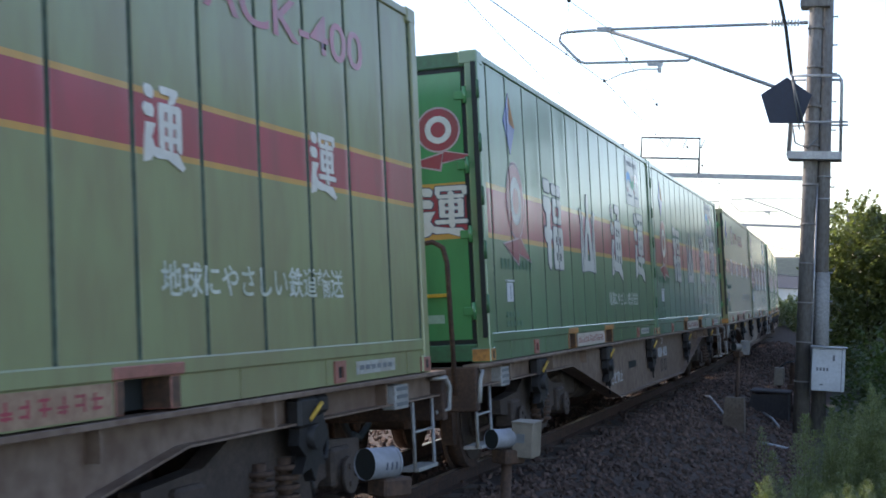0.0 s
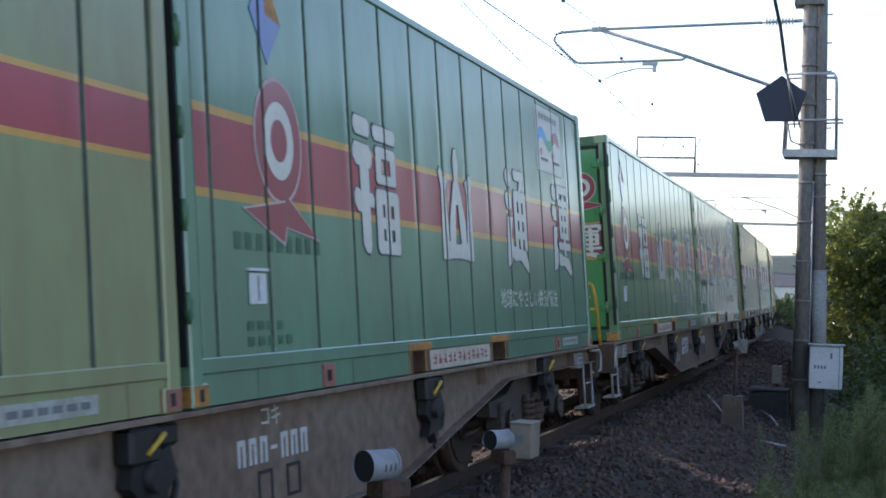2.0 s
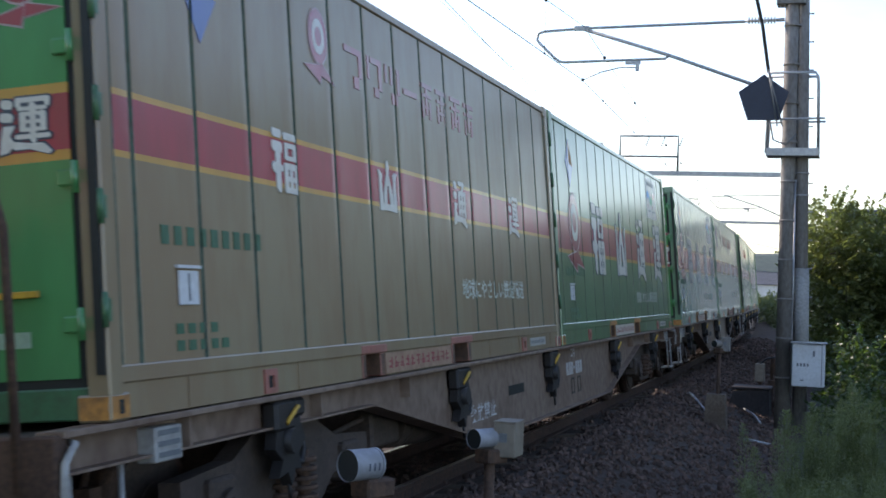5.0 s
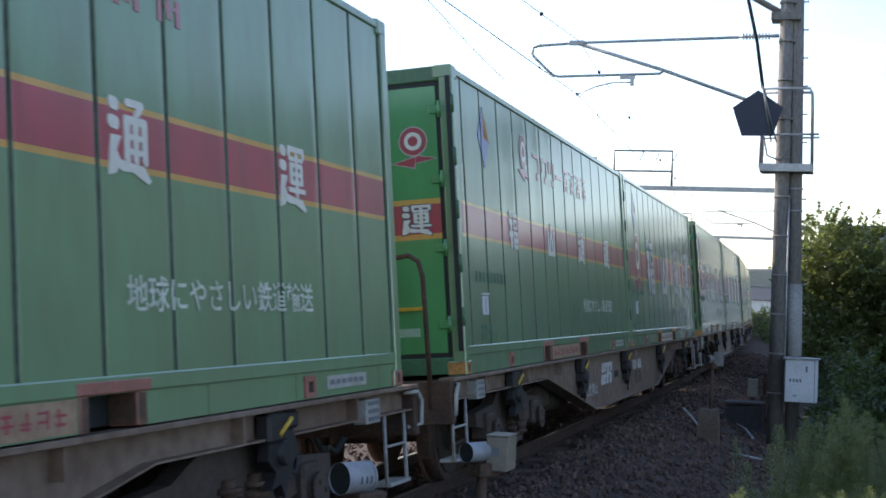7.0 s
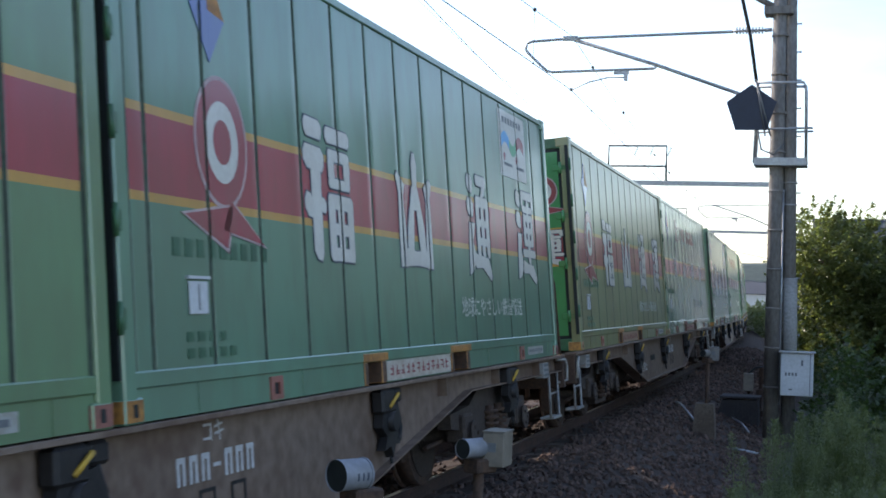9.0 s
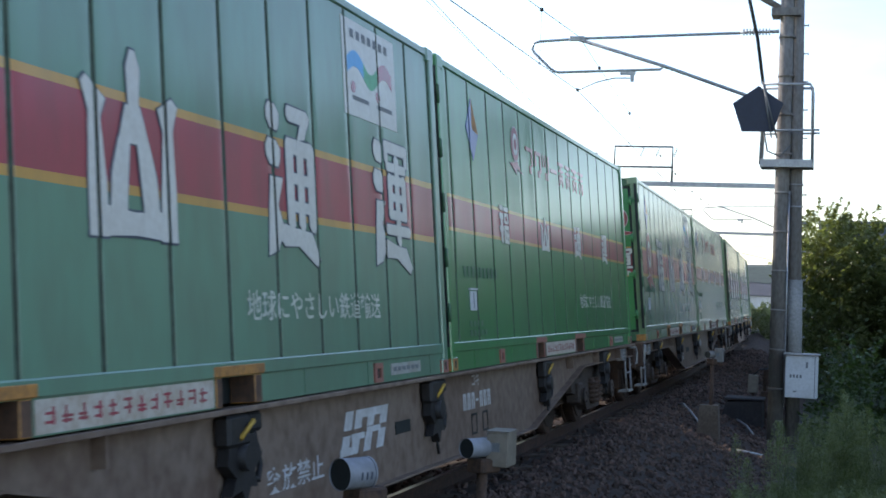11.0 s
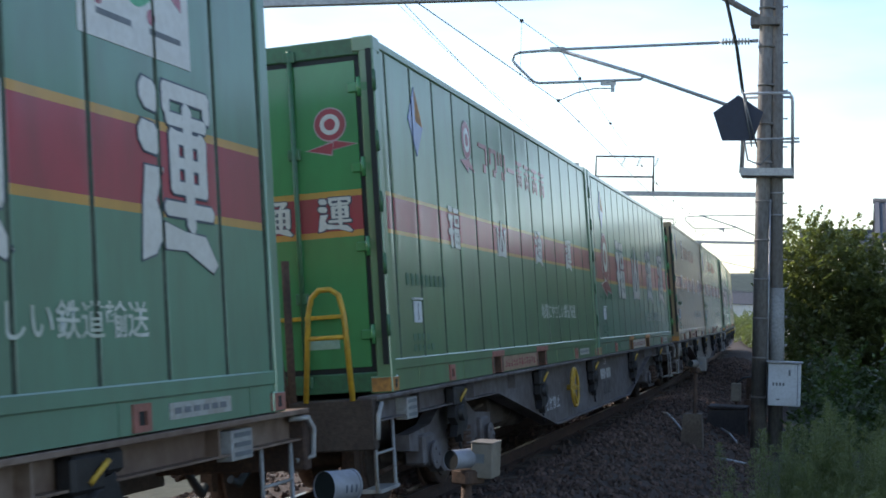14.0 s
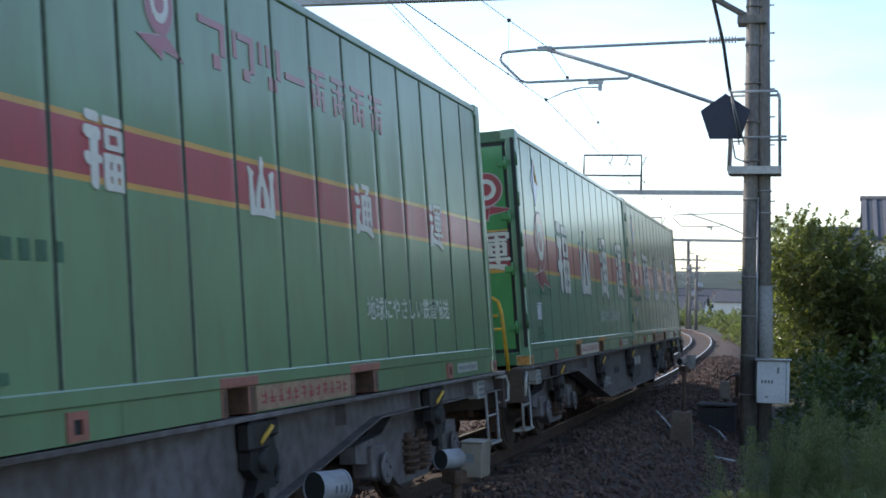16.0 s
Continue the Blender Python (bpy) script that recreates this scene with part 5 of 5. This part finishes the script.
def build_detector(s, off, z, size, label, with_box, shade=None):
    """A post with a cylinder that looks down the line."""
    p = beside(s, off, 0)
    thing = new("trackside_detector")
    thing.matrix_basis = pose(p.x, p.y, z, 0, 0, -27)
    g = ground_z(off) - z - 0.1
    bm = bmesh.new()
    tube(bm, (0, 0.05, g), (0, 0.05, -0.08), 0.03, seg=10)
    part("post", bm, M_RUSTY, thing, "rusty steel post")
    bm = bmesh.new()
    box(bm, -0.06, 0.06, -0.02, 0.14, -0.14, -0.06, 0, 0.01)
    part("saddle", bm, M_RUSTY, thing)
    bm = bmesh.new()
    r = size
    tube(bm, (0, -0.085, 0), (0, 0.055, 0), r, seg=28, caps=False)
    tube(bm, (0, 0.055, 0), (0, 0.068, 0), r * 1.04, seg=28)
    tube(bm, (0, -0.09, 0), (0, -0.075, 0), r * 1.03, seg=28, caps=False)
    barrel = part("barrel", bm, shade or mat_barrel, thing, "grey cylinder")
    bm = bmesh.new()
    tube(bm, (0, -0.083, 0), (0, -0.06, 0), r * 0.985, seg=28)
    part("lens", bm, M_GASKET_HOLE, barrel, "black lens")
    if with_box:
        bm = bmesh.new()
        box(bm, -0.062, 0.062, -0.1, 0.1, -0.125, 0.068, 0, 0.006)
        hb = part("housing", bm, shade or M_BEIGE, thing, "beige metal housing")
        hb.matrix_basis = pose(0.035, 0.165, 0.02, 0, 0, 27)
        bm = bmesh.new()
        box(bm, -0.066, 0.066, -0.104, 0.104, 0.068, 0.076, 0, 0.002)
        part("lid", bm, shade or M_BEIGE, hb)
        bm = bmesh.new()
        box(bm, -0.03, 0.015, -0.1035, -0.1005, -0.04, 0.01, 0)
        part("plate", bm, mat_grey_ink, hb)
    else:
        for yy in (-0.02, 0.008, 0.034):
            bm = bmesh.new()
            arc = [(math.cos(a), math.sin(a)) for a in (-0.3 + 0.08 * j for j in range(7))]
            slab_y(bm, [(r * 1.02 * c, r * 1.02 * q) for c, q in arc] + [(r * 0.96 * c, r * 0.96 * q) for c, q in arc[::-1]], yy - 0.004, yy + 0.004)
            part("mark", bm, M_INK, barrel)
    tagged(thing, label, "trackside detector", "detectors beside the track")


build_detector(5.46, 2.172, 0.91, 0.066, "pale grey cylindrical detector on a rusty post beside the track", False)
build_detector(7.42, 2.17, 0.828, 0.054, "pale grey cylindrical detector with beige housing on a rusty post", True)
build_detector(20.4, 2.24, 0.93, 0.05, "small dark grey detector on a post with a concrete foot", True, M_MAST)
bm = bmesh.new()
slab_y(bm, [(-0.17, -0.65), (0.17, -0.65), (0.13, 0.0), (-0.13, 0.0)], -0.14, 0.14)
ob = made("concrete_foot", bm, M_SLEEPER, label="grey concrete foot of the detector post", category="concrete block")
ob.matrix_basis = Matrix.Translation(beside(20.45, 2.24, 0.2))


# ---- plants ----
def leaf_cloud(rnd, blobs, count, size, aspect=1.8, spray=0.16, each=34):
    """Small folded leaves in sprays over a set of lumps (centre, radii), with a sparse filling and shoots on top."""
    verts, faces = [], []
    weights = [b[1][0] * b[1][1] * b[1][2] for b in blobs]

    def leaf(p, m, w):
        n = len(verts)
        for a, b, h in ((-aspect / 2, 0, 0), (0, -0.5, 0.12), (0, 0.5, 0.12), (aspect / 2, 0, -0.1)):
            q = p + m @ Vector((a * w, b * w, h * w))
            verts.append((q.x, q.y, q.z))
        faces.extend([(n, n + 1, n + 2), (n + 1, n + 3, n + 2)])

    def place(deep):
        c, r = rnd.choices(blobs, weights)[0]
        d = Vector((rnd.gauss(0, 1), rnd.gauss(0, 1), rnd.gauss(0, 1))).normalized()
        k = (rnd.uniform(0.3, 0.85) if deep else rnd.uniform(0.84, 1.04)) * (1 + 0.26 * noise.noise(Vector(c) * 0.7 + d * 1.9))
        return Vector((c[0] + d.x * r[0] * k, c[1] + d.y * r[1] * k, c[2] + d.z * r[2] * k)), d
    for i in range(int(count * 0.3)):
        p, d = place(True)
        leaf(p, Euler((rnd.uniform(-1.1, 1.1), rnd.uniform(-1.1, 1.1), rnd.uniform(0, 6.28))).to_matrix(), size * rnd.uniform(0.8, 1.5))
    for i in range(int(count * 0.7 / each)):
        p, d = place(False)
        axis = (d + Vector((rnd.uniform(-0.5, 0.5), rnd.uniform(-0.5, 0.5), rnd.uniform(0.1, 0.9)))).normalized()
        reach = spray * rnd.uniform(0.7, 1.6) * (1.8 if d.z > 0.75 and rnd.random() < 0.25 else 1.0)
        tilt = Euler((rnd.uniform(-0.6, 0.6), rnd.uniform(-0.6, 0.6), 0))
        for j in range(each):
            f = rnd.random()
            wide = 0.5 * spray * (1.05 - f)
            q = p + axis * (f * 2 - 0.6) * reach + Vector((rnd.gauss(0, wide), rnd.gauss(0, wide), rnd.gauss(0, wide * 0.7)))
            m = Euler((tilt.x + rnd.uniform(-0.6, 0.6), tilt.y + rnd.uniform(-0.6, 0.6), rnd.uniform(0, 6.28))).to_matrix()
            leaf(q, m, size * rnd.uniform(0.6, 1.3))
    return verts, faces


def build_tree(name, x, y, blobs, count, size, material, label, trunk=0.12, seed=1, cat="tree"):
    rnd = random.Random(seed)
    thing = new(name)
    g = -0.6
    thing.location = (x, y, g)
    world_blobs = [((c[0], c[1], c[2] - g), r) for c, r in blobs]
    bm = bmesh.new()
    top = max(c[2] for c, r in world_blobs)
    tube(bm, (0, 0, 0), (0.1, 0.05, top * 0.55), trunk, trunk * 0.6, seg=8)
    for c, r in world_blobs:
        tube(bm, (0.08, 0.04, top * 0.4), (c[0], c[1], c[2]), trunk * 0.45, trunk * 0.12, seg=6)
        for j in range(6):
            d = Vector((rnd.gauss(0, 1), rnd.gauss(0, 1), rnd.gauss(0.3, 0.7))).normalized()
            tube(bm, c, (c[0] + d.x * r[0] * 0.9, c[1] + d.y * r[1] * 0.9, c[2] + d.z * r[2] * 0.9), trunk * 0.14, trunk * 0.04, seg=5)
    part("trunk", bm, M_BARK, thing)
    v, f = leaf_cloud(rnd, world_blobs, count, size, spray=size * 2.6)
    ob = new("crown", raw("crown", v, f, material))
    ob.parent = thing
    return tagged(thing, label, cat, "plants beside the line")


build_tree("tree", 6.2, 36.0, [((-3.0, 0, 2.75), (1.0, 1.4, 1.35)), ((-2.1, 0.3, 2.5), (1.1, 1.4, 1.45)), ((-0.9, 0, 1.95), (1.2, 1.5, 1.4)), ((1.2, 0, 1.5), (1.8, 1.6, 1.5)),
                               ((-2.5, -0.5, 0.8), (1.35, 1.2, 1.6)), ((-0.3, -0.5, 0.5), (1.7, 1.2, 1.5)), ((3.2, 0, 1.0), (1.8, 1.6, 1.6))], 110000, 0.066, M_LEAF,
           "dense dark evergreen tree with sunlit top behind the mast", seed=3)
build_tree("shrub", 5.2, 24.0, [((-1.15, 0, 0.2), (0.6, 0.9, 0.85)), ((-0.3, 0.2, 0.3), (0.7, 0.9, 0.85)), ((0.7, 0.2, 0.2), (0.9, 0.9, 0.85)), ((1.9, 0, 0.3), (1.1, 1.0, 1.0)), ((3.2, 0, 0.2), (1.0, 1.0, 0.9)),
                                ((-1.1, -1.5, -0.2), (0.7, 0.9, 0.7)), ((0.6, -1.5, -0.1), (1.3, 0.9, 0.8))], 42000, 0.05, M_VINE,
           "dark green creeper-covered shrub beside the equipment box", 0.05, 5, "shrub")


def build_weeds(x, y, plumes, label, seed):
    """A stand of feathery stalks, each plume a spire of tiny leaves."""
    rnd = random.Random(seed)
    thing = new("weeds")
    thing.location = (x, y, -0.5)
    bm = bmesh.new()
    verts, faces = [], []
    for px, py, top in plumes:
        h = top + 0.5
        lean = Vector((rnd.uniform(-0.12, 0.12), rnd.uniform(-0.1, 0.1), 0))
        tube(bm, (px, py, 0), (px + lean.x, py + lean.y, h), 0.006, 0.002, seg=4, caps=False)
        n = int(900 * h)
        for i in range(n):
            f = rnd.random() ** 0.8
            rad = 0.17 * (1.02 - f) ** 0.6 * (0.35 + 0.65 * rnd.random())
            a = rnd.uniform(0, 6.283)
            p = Vector((px, py, 0)) + lean * f + Vector((rad * math.cos(a), rad * math.sin(a), h * (0.12 + 0.88 * f) + rad * 0.5))
            m = Euler((rnd.uniform(-0.9, 0.9), rnd.uniform(-1.2, 0.2), a)).to_matrix()
            w = rnd.uniform(0.008, 0.019)
            k = len(verts)
            for u, v in ((-w, 0), (0, -w * 0.16), (w, 0), (0, w * 0.16)):
                q = p + m @ Vector((u, v, 0))
                verts.append((q.x, q.y, q.z))
            faces.append((k, k + 1, k + 2, k + 3))
    part("stalks", bm, M_WEED, thing)["kind"] = "stuff"
    ob = new("foliage", raw("foliage", verts, faces, M_WEED))
    ob.parent = thing
    tagged(ob, kind="stuff")
    tagged(thing, label, "weeds", "plants beside the line")


rnd_weed = random.Random(21)
for cx, cy, tall, many in ((3.80, 10.6, 0.84, 40), (4.25, 10.9, 0.98, 44), (4.70, 10.4, 0.92, 40), (3.75, 9.2, 0.5, 32), (4.25, 9.0, 0.6, 34), (4.75, 9.3, 0.66, 34), (3.55, 12.6, 0.1, 24), (4.6, 13.2, 0.35, 34)):
    build_weeds(cx, cy, [(rnd_weed.gauss(0, 0.2), rnd_weed.gauss(0, 0.32), tall * rnd_weed.uniform(0.55, 1.08)) for i in range(many)],
                "feathery dull green weeds growing beside the track", int(cx * 100 + cy))


# ---- distance ----
M_PLASTER = mat("house_plaster", (0.68, 0.66, 0.62), 0.8, dark=(0.5, 0.48, 0.44), big=0.8, amount=0.4, bump=0.05)
M_TILE = mat("roof_tile", (0.11, 0.12, 0.14), 0.9, dark=(0.08, 0.085, 0.09), big=1.0, amount=0.6, bump=0.1, spec=0.15)
M_TILEBROWN = mat("roof_tile_brown", (0.22, 0.14, 0.10), 0.7, dark=(0.12, 0.08, 0.06), big=1.0, amount=0.6, bump=0.1)
M_TILELIGHT = mat("roof_tile_ridge", (0.15, 0.15, 0.165), 0.85, dark=(0.12, 0.12, 0.13), big=1.0, amount=0.6, bump=0.1)
M_GLASS = mat("window_glass", (0.03, 0.04, 0.05), 0.1, bump=0.0)
M_HILL = mat("far_woods", (0.05, 0.075, 0.06), 0.9, dark=(0.03, 0.045, 0.04), big=0.05, fine=0.4, amount=0.8, bump=0.0)


def build_house(x, y, turn, w, d, eaves, ridge, roof_mat, label):
    """A two-storey house with a gabled roof; its gable looks to -y."""
    thing = new("house")
    thing.matrix_basis = pose(x, y, -1.0, 0, 0, turn)
    bm = bmesh.new()
    slab_y(bm, [(-w / 2, 0), (w / 2, 0), (w / 2, eaves), (0, ridge), (-w / 2, eaves)], 0, d)
    part("wall", bm, M_PLASTER, thing)
    rise = (ridge - eaves) / (w / 2)
    for sx in (1, -1):
        bm = bmesh.new()
        slab_y(bm, [(0, ridge + 0.02), (sx * (w / 2 + 0.5), eaves - 0.5 * rise + 0.02), (sx * (w / 2 + 0.5), eaves - 0.5 * rise + 0.18), (0, ridge + 0.2)], -0.5, d + 0.5)
        part("roof", bm, roof_mat, thing)
        bm = bmesh.new()
        n = int(d / 0.45)
        for i in range(n):
            yy = -0.45 + i * (d + 0.9) / n
            slab_y(bm, [(0, ridge + 0.2), (sx * (w / 2 + 0.5), eaves - 0.5 * rise + 0.18), (sx * (w / 2 + 0.5), eaves - 0.5 * rise + 0.24), (0, ridge + 0.26)], yy, yy + 0.2)
        part("tiling", bm, M_TILELIGHT, thing)["kind"] = "stuff"
    bm = bmesh.new()
    tube(bm, (0, -0.55, ridge + 0.24), (0, d + 0.55, ridge + 0.24), 0.14, seg=10)
    part("ridge", bm, roof_mat, thing)
    for zz in (1.0, 3.6):
        for xx in (-w / 4, w / 4):
            bm = bmesh.new()
            box(bm, xx - 0.8, xx + 0.8, -0.06, -0.004, zz, zz + 1.2, 1)
            for q in (-0.84, -0.03, 0.78):
                box(bm, xx + q, xx + q + 0.06, -0.09, -0.006, zz - 0.05, zz + 1.25, 0)
            part("window", bm, [M_GALV, M_GLASS], thing)
    return tagged(thing, label, "house", "houses beyond the line")


build_house(6.0, 74.0, -90, 7.5, 10.0, 6.5, 8.4, M_TILE, "white-walled house with dark tiled roof beyond the trees")
build_house(1.8, 92.0, -90, 6.0, 6.5, 5.6, 7.9, M_TILE, "low house with dark tiled roof behind the trees")
for hx, hy, tn, w, d, ev, rg, rm in ((-22.0, 300, 84, 8.0, 10, 3.0, 5.6, M_TILE), (-35.0, 318, 88, 8.0, 12, 3.0, 5.4, M_TILE), (-44.0, 330, 80, 8.0, 12, 3.2, 5.6, M_TILEBROWN),
                                     (-43.0, 440, 6, 4.4, 9, 5.2, 8.4, M_TILEBROWN), (-32.0, 446, 8, 4.2, 9, 5.0, 8.2, M_TILEBROWN), (-46.5, 382, 12, 5.0, 8, 4.0, 6.2, M_TILE),
                                     (-31.5, 370, 80, 4.0, 7, 3.6, 5.4, M_TILEBROWN), (-19.5, 408, 75, 7.0, 9, 5.6, 8.6, M_TILE)):
    build_house(hx, hy, tn, w, d, ev, rg, rm, "white gabled house with " + ("brown" if rm is M_TILEBROWN else "dark") + " tiled roof down the line")
build_house(-30.0, 480.0, 86, 14.0, 50.0, 5.0, 10.0, M_TILE, "long dark-roofed building in the distance")


def build_hill():
    verts, faces = [], []
    n, rows = 90, 6
    for j in range(rows + 1):
        for i in range(n + 1):
            a = radians(-75 + 150 * i / n)
            r = 620 + 40 * j
            h = (23 + 5 * noise.noise((i * 0.13, 0.3, 1.0)) + 1.6 * noise.noise((i * 0.9, j * 0.7, 4.0))) * math.sin(0.5 * math.pi * min(1, j / 3))
            verts.append((-math.sin(a) * r, math.cos(a) * r, -2 + h + 3 * (j > 0)))
    for j in range(rows):
        for i in range(n):
            k = j * (n + 1) + i
            faces.append((k, k + 1, k + n + 2, k + n + 1))
    tagged(new("backdrop_hill", raw("backdrop_hill", verts, faces, M_HILL)), "low dark wooded ridge on the horizon", "hill", kind="structure")


build_hill()


def build_far_side():
    """Out-of-view belt standing for woods to the right of the line and behind the viewer, added to block sky reflected
    in the containers; tallest ahead to the right.
    """
    verts, faces = [], []
    path = [(9 + 3 * math.sin(i * 0.4), 52 - i * 3.0) for i in range(6)] + [(14 + i * 1.5, 34 - i * 3.2) for i in range(14)] + [(35 - i * 4, -12 - i * 4) for i in range(10)]
    rows = 5
    rnd = random.Random(8)
    for i, (x, y) in enumerate(path):
        # raised only along the stretch that the near container walls mirror
        h = 3.0 + 7.5 * min(max((i - 1.2) / 1.2, 0), 1) * min(max((13 - i) / 3, 0), 1) + 1.3 * noise.noise((i * 0.55, 2.0, 0))
        for j in range(rows + 1):
            f = j / rows
            verts.append((x + 0.6 * rnd.uniform(-1, 1), y + 0.6 * rnd.uniform(-1, 1), -0.8 + h * f + (0.5 * rnd.uniform(-1, 1) if j else 0)))
    n = rows + 1
    for i in range(len(path) - 1):
        for j in range(rows):
            faces.append((i * n + j, (i + 1) * n + j, (i + 1) * n + j + 1, i * n + j + 1))
    tagged(new("reflection_woods", raw("reflection_woods", verts, faces, M_HILL)), "out-of-view dark belt standing for trees, added to block reflected sky", "woods", kind="structure")


build_far_side()


def build_pole(x, y, h):
    thing = new("utility_pole")
    thing.location = (x, y, -1.0)
    bm = bmesh.new()
    tube(bm, (0, 0, 0), (0, 0, h), 0.19, 0.12, seg=12)
    part("pole", bm, M_MAST, thing)
    for z in (h - 0.5, h - 1.3, h - 2.0):
        bm = bmesh.new()
        box(bm, -0.9, 0.9, -0.05, 0.05, z - 0.05, z + 0.05)
        for xx in (-0.8, -0.3, 0.3, 0.8):
            tube(bm, (xx, 0, z + 0.05), (xx, 0, z + 0.25), 0.06, seg=8)
        part("crossarm", bm, M_GALV, thing)
    bm = bmesh.new()
    tube(bm, (0.35, 0, h - 3.6), (0.35, 0, h - 2.7), 0.25, seg=12)
    part("transformer", bm, M_GALV, thing)
    tagged(thing, "grey concrete utility pole with crossarms beside the curve", "utility pole", "utility poles")


build_pole(-8.9, 139.0, 8.2)
build_pole(-9.9, 143.0, 7.4)


build_tree("hedge", -1.0, 84.0, [((0, 0, 0.55), (1.0, 1.2, 0.7)), ((-0.5, 5, 0.7), (1.1, 2.0, 0.8)), ((0.7, -5, 0.2), (0.8, 1.5, 0.9))], 9000, 0.09, M_WEED,
           "sunlit bright green hedge along the far curve", 0.05, 9, "hedge")
for hx, hy, sd in ((-11.5, 118, 31), (-13.5, 130, 32), (-16.0, 142, 33), (-6.0, 150, 34), (-9.5, 165, 35), (-19.0, 155, 36), (-14.0, 175, 37)):
    build_tree("hedge", hx, hy, [((0, 0, 0.6), (1.6, 1.5, 0.9)), ((1.5, 1, 0.5), (1.3, 1.5, 0.8)), ((-1.6, 1, 0.4), (1.3, 1.5, 0.7))], 2200, 0.17, M_WEED,
               "sunlit green bushes along the far curve", 0.05, sd, "hedge")
sweep("boundary_wall", [(-0.08, -0.9), (0.08, -0.9), (0.08, 0.75), (-0.08, 0.75)], 4.4, 58, 120, 2.0, [M_CONCRETE], cant=False,
      label="low pale concrete boundary wall along the far curve", category="wall", kind="structure")


def build_track_clutter():
    """Cables on the ballast and a rusty stand beside the mast."""
    for pts in ([(0.95, 24.4, -0.10), (1.33, 23.5, -0.03), (1.6, 22.4, -0.09), (1.92, 21.05, -0.17)], [(2.18, 24.0, -0.28), (2.4, 23.2, -0.30), (2.58, 22.3, -0.35)], [(2.53, 19.84, -0.36), (2.9, 19.87, -0.42)]):
        bm = bmesh.new()
        pipe(bm, pts, 0.018)
        made("ground_cable", bm, M_GALV, label="pale cable lying on the ballast", category="cable", group="cables on the ballast")
    st = new("relay_stand")
    st.location = (2.56, 25.0, -0.45)
    for xx, top in ((-0.2, 0.9), (0.0, 1.05), (0.17, 0.98)):
        bm = bmesh.new()
        box(bm, xx - 0.028, xx + 0.028, -0.03, 0.03, 0, top, 0, 0.005)
        part("post", bm, M_RUSTY, st)
    for x0, x1, z0, z1, m in ((-0.29, -0.12, 0.58, 0.9, M_BEIGE), (-0.06, 0.22, 0.5, 0.62, M_RUSTY), (0.02, 0.2, 0.72, 1.0, M_RUSTY), (-0.05, 0.2, 0.16, 0.26, M_RUSTY)):
        bm = bmesh.new()
        box(bm, x0, x1, -0.11, 0.05, z0, z1, 0, 0.012)
        part("case", bm, m, st)
    bm = bmesh.new()
    pipe(bm, [(-0.2, -0.05, 0.9), (-0.08, -0.12, 1.0), (0.12, -0.12, 1.04), (0.22, -0.05, 0.9), (0.2, -0.02, 0.3)], 0.014)
    part("cable", bm, M_WIRE, st)
    tagged(st, "rusty brown relay stand with small cases beside the mast", "relay stand")
    # the pit's shade is put into this dark base colour
    m_pit = mat("shade_dark_concrete", (0.06, 0.052, 0.052), 0.9, dark=(0.03, 0.026, 0.026), big=3, amount=0.7, bump=0.2)
    pit = new("cable_pit")
    pit.location = (2.2, 24.3, -0.55)
    bm = bmesh.new()
    slab_y(bm, [(-0.36, 0), (0.4, 0), (0.38, 0.6), (-0.22, 0.56)], -0.25, 0.35)
    part("body", bm, m_pit, pit)
    bm = bmesh.new()
    box(bm, -0.25, 0.41, -0.28, 0.38, 0.602, 0.64, 0, 0.01)
    part("lid", bm, m_pit, pit)
    tagged(pit, "low dark concrete cable pit on the ballast beside the mast", "cable pit")


build_track_clutter()
build_tree("bush", 2.75, 44.0, [((0, 0, 0.9), (0.35, 0.5, 0.9)), ((0.35, 0.5, 1.8), (0.4, 0.5, 0.9)), ((0.1, 0, -0.1), (0.4, 0.5, 0.5))], 7000, 0.05, M_VINE,
           "dark narrow bush behind the mast", 0.03, 15, "shrub")
assemble_train()
build_stones()
motions()
